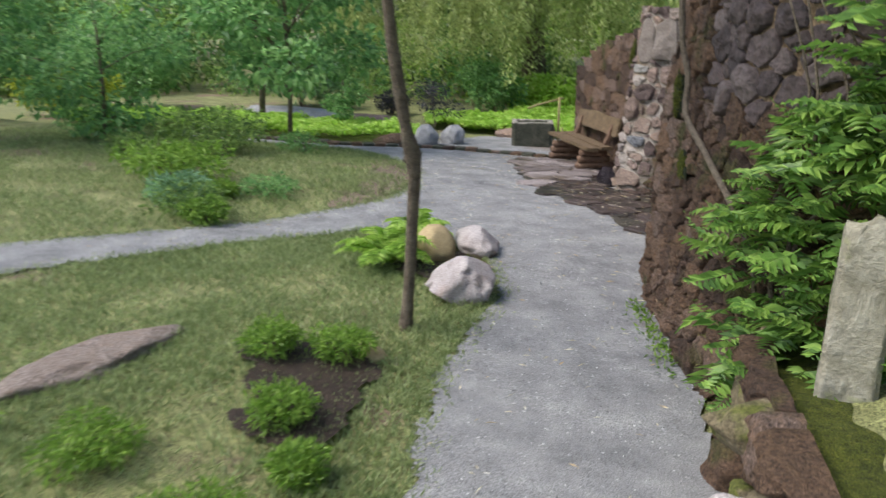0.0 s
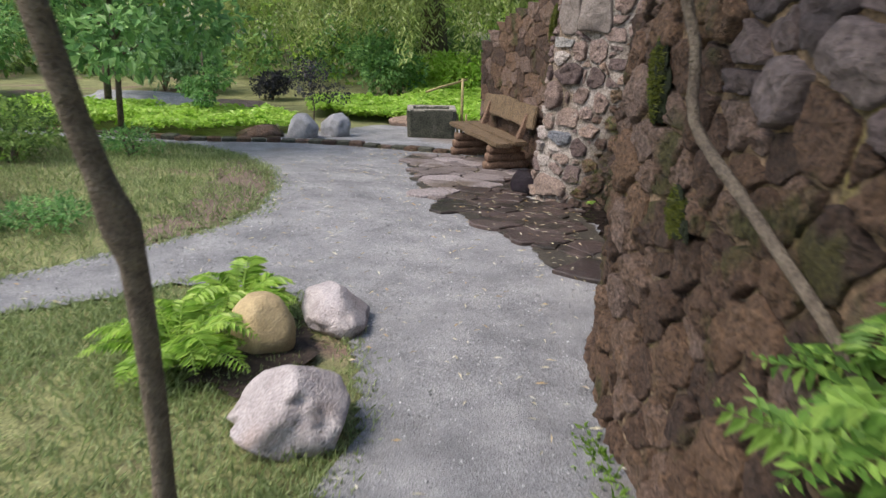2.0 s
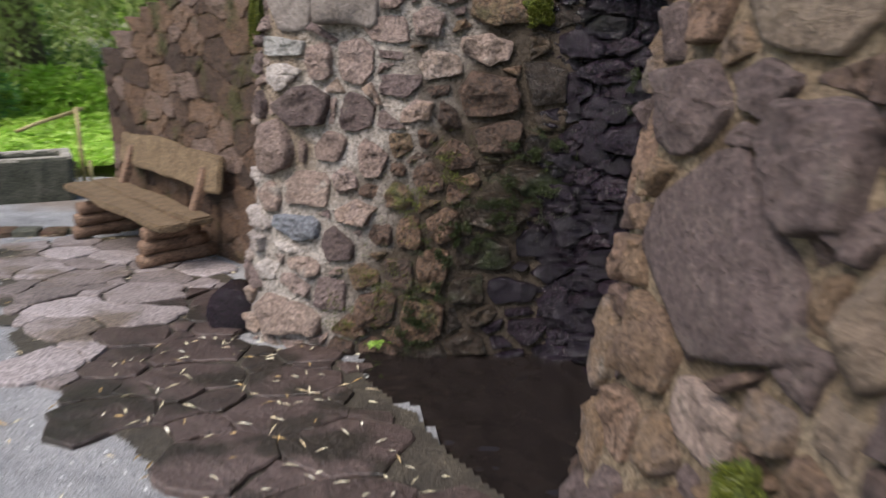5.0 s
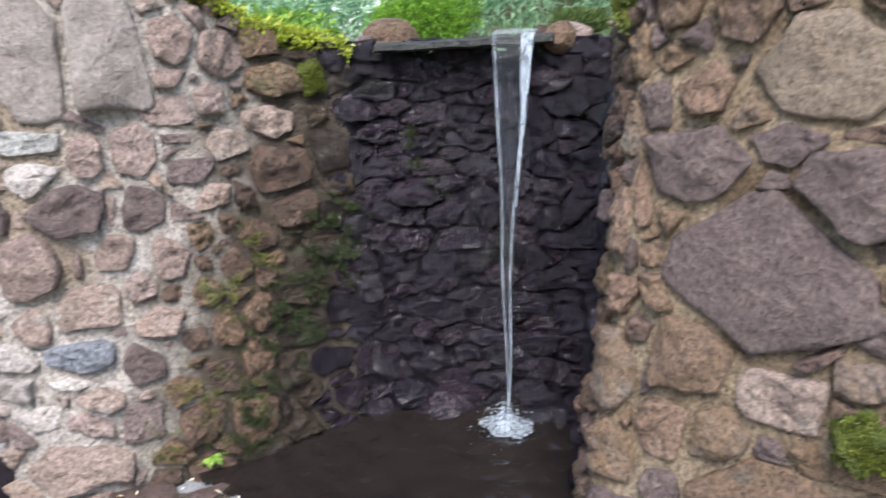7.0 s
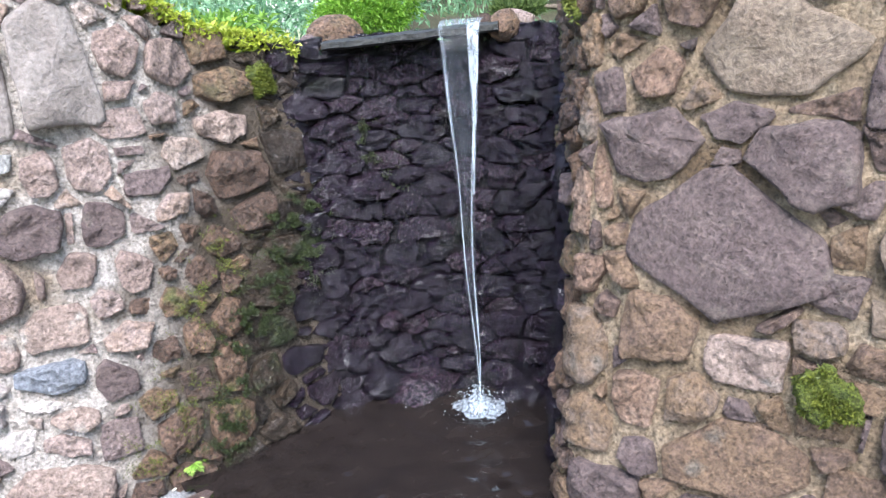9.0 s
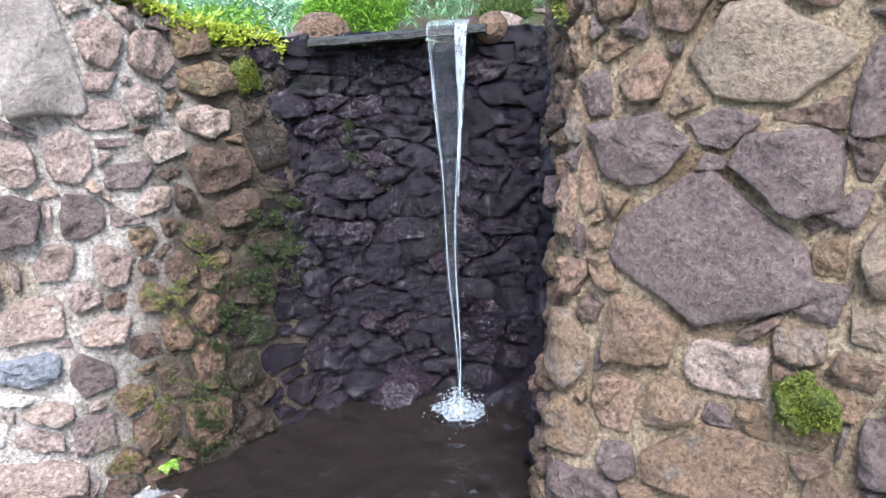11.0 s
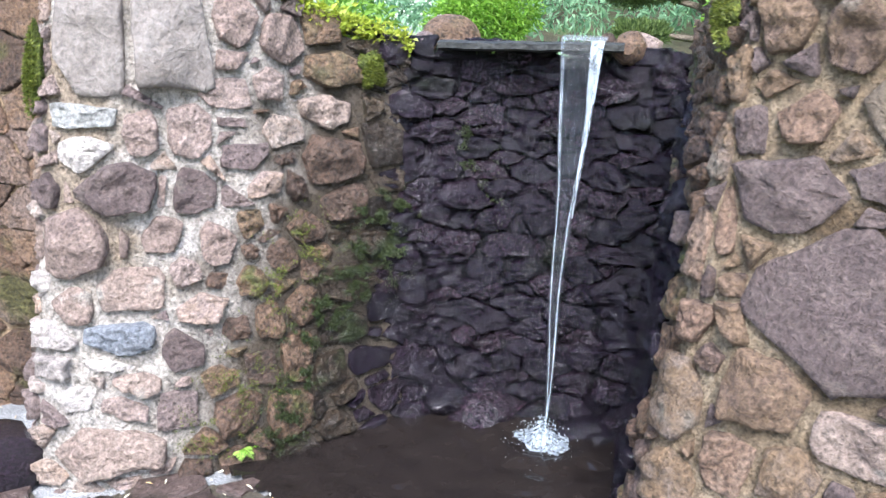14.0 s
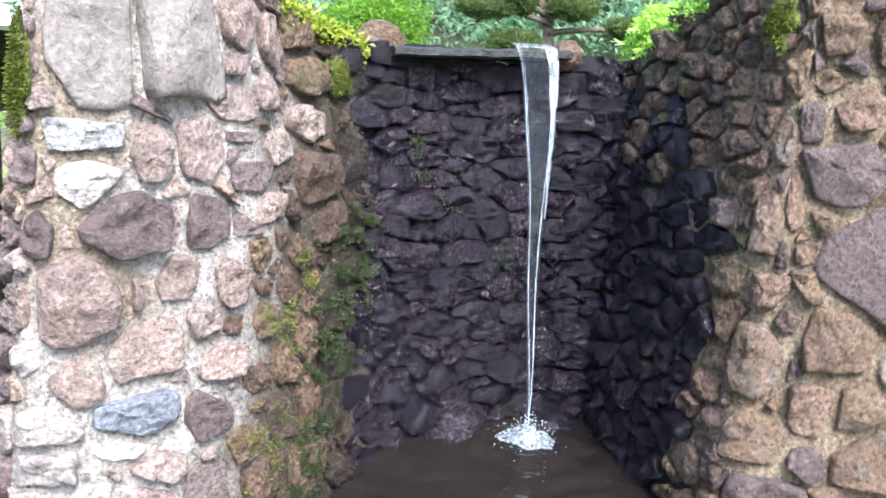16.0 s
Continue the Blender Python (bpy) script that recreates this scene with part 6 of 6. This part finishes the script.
thing("trunk", v, f, M_bark, parent=pine, smooth=True)
for k, (dx, dy, dz, r) in enumerate(((-0.24, 0.23, 0.26, 0.15), (0.07, -0.09, 0.28, 0.14), (-0.38, -0.04, 0.08, 0.12), (-0.18, 0.12, 0.40, 0.13), (0.05, 0.1, 0.46, 0.18), (0.36, -0.28, 0.2, 0.14), (-0.1, 0.1, 0.29, 0.06))):
    p, r = base + [dx, dy, dz], r * 1.15
    v, f = tube([base + [0, 0, dz * 0.8], base + [dx * 0.5, dy * 0.5, dz * 0.95], p], [0.018, 0.013, 0.008], 7, 0.05, k)
    thing("branch", v, f, M_bark, parent=pine, smooth=True)
    foliage("needle_pad", [(*p, r, r * 0.8, 0.055), (p[0] - r * 0.4, p[1], p[2], r * 0.6, r * 0.6, 0.04)], 4500, 0.026, L_pine, 170 + k, parent=pine, droop=-0.9, aspect=0.24, shell=0.5)
rng = np.random.default_rng(181)
blobs = []
while len(blobs) < 360:
    along, back = rng.uniform(-2.6, 4.2), 0.95 + 5.2 * rng.random() ** 1.5
    x, y = 2.85 + 0.72 * back + 0.69 * along, 8.55 + 0.69 * back - 0.72 * along
    if math.hypot(x - 3.85, y - 9.05) < 0.55 or abs(along) > 1.0 + back * 0.7:
        continue
    r = 0.09 + 0.075 * back
    blobs.append((x, y, 1.32 + 0.09 * back + 0.04 * back**2 + rng.uniform(0.0, 0.12) * back, r * rng.uniform(0.8, 1.3), r * rng.uniform(0.8, 1.3), r * rng.uniform(0.6, 1.1)))
foliage("terrace_planting", blobs[::2], 52000, 0.05, L_blue, 182, "dense blue green shrubs rising behind the waterfall", "shrubs", "stuff", aspect=0.3)
foliage("terrace_foliage", blobs[1::2], 52000, 0.055, L_blue, 183, "dense light green shrubs rising behind the waterfall", "shrubs", "stuff", aspect=0.4)
low = [(rng.uniform(2.7, 4.4), rng.uniform(7.9, 9.7)) for _ in range(150)]
low = [(x, y, 1.32 + 0.02 * (x - 2.8), 0.09, 0.09, 0.06) for x, y in low if 0.72 * (x - 2.85) + 0.69 * (y - 8.55) > 0.28]
foliage("terrace_groundcover", low, 16000, 0.03, L_blue, 185, "low blue green creeping plants on the terrace", "groundcover", "stuff", aspect=0.5)
# Crowns out of view, added so wet stone reflects dark green instead of sky.
blobs = [(rng.uniform(6, 15), rng.uniform(3, 22), rng.uniform(4, 10), 1.6, 1.6, 1.4) for _ in range(70)]
foliage("terrace_trees", blobs, 26000, 0.32, L_wood, 184, "unseen tall dark trees added above the terrace against sky reflections", "woodland", "stuff", shell=0.7)
for k, (x, y, s_) in enumerate(((2.2, 9.15, 0.5), (1.75, 9.35, 0.5), (3.6, 8.2, 0.3), (3.35, 7.95, 0.26))):
    shrub((x, y, 1.33 + 0.1 * (k > 1)), (s_, s_, 0.26), 1100, 0.05, (L_heath, L_blue, L_cover)[k % 3], 190 + k, "small leafy plant on the terrace edge", "plant", 0.4)
# trailing yellow-green moss along the wall tops
rng = np.random.default_rng(201)
pts = []
for k in range(5200):
    u = rng.uniform(1.48, 2.2)
    z = np.interp(u, (1.4, 1.62, 1.9, 2.2), (1.70, 1.62, 1.50, 1.40)) + rng.normal(0.015, 0.018)
    pts.append(left_at(u, z - 0.03 * rng.random() * (rng.random() < 0.3), rng.uniform(-0.16, 0.045)))
p = np.array(pts)
leaves("wall_top_moss", p, unit(rng.normal(size=p.shape) * [0.8, 0.8, 0.5] + [0, 0, 0.3]), unit(rng.normal(size=p.shape) + [0, 0, 1]), rng.uniform(0.012, 0.035, len(p)), rng.uniform(0.008, 0.018, len(p)),
       L_yellow, "yellow green stonecrop and moss along the wall top", "moss", "stuff")
pts = []
for k in range(2600):
    u = rng.uniform(0.1, 0.8)
    z = np.interp(u, (0, 0.35, 0.68, 0.9), (1.42, 1.50, 1.66, 1.9)) + rng.normal(0.015, 0.015)
    pts.append(pier_at(u, z, rng.uniform(-0.14, 0.03)))
p = np.array(pts)
leaves("wall_top_moss", p, unit(rng.normal(size=p.shape) * [0.8, 0.8, 0.5] + [0, 0, 0.3]), unit(rng.normal(size=p.shape) + [0, 0, 1]), rng.uniform(0.012, 0.035, len(p)), rng.uniform(0.008, 0.018, len(p)),
       L_cover, "light green stonecrop along the pier's wall top", "moss", "stuff")

settle(False)

# dark mulch round the boulders
sheet("mulch", [(0.62, 4.45), (0.85, 4.35), (1.0, 4.55), (0.95, 4.95), (0.75, 5.2), (0.55, 4.9)], 0.03, 0.006, mat("dark bark mulch", [(0.3, (0.02, 0.014, 0.010)), (0.7, (0.07, 0.048, 0.034))], 20, 0.95, 1.0, 90, rugged=True), "dark bark mulch round the boulders and ferns", "mulch", ragged=0.12)

# weeds and moss along the foot of the tall wall
rng = np.random.default_rng(221)
pts = []
while len(pts) < 380:
    u = rng.uniform(1.5, 4.0)
    if noise.noise((u * 3.0, 0.5, 0)) > rng.uniform(-0.25, 0.5):
        x, y, z = near_at(u, 0.0, 0.05 + abs(rng.normal(0, 0.05)))
        pts.append((x, y, gz(x, y) - 0.012))
p = np.array(pts)
leaves("wall_foot_weeds", p, unit(rng.normal(size=p.shape) * [0.9, 0.9, 0.1] + [0, 0, 0.7]), unit(rng.normal(size=p.shape) + [0, 0, 0.5]), rng.uniform(0.015, 0.05, len(p)), rng.uniform(0.006, 0.02, len(p)), L_heath, "small green weeds along the foot of the wall", "weeds", "stuff")
sheet("bed_soil", [(0.75, 2.75), (1.1, 2.35), (1.35, 2.3), (1.4, 2.7), (1.2, 3.2), (0.9, 3.25), (0.6, 3.1)], 0.018, 0.008, bpy.data.materials["dark bark mulch"], "dark soil between the heather cushions", "soil", ragged=0.16)
settle(True)
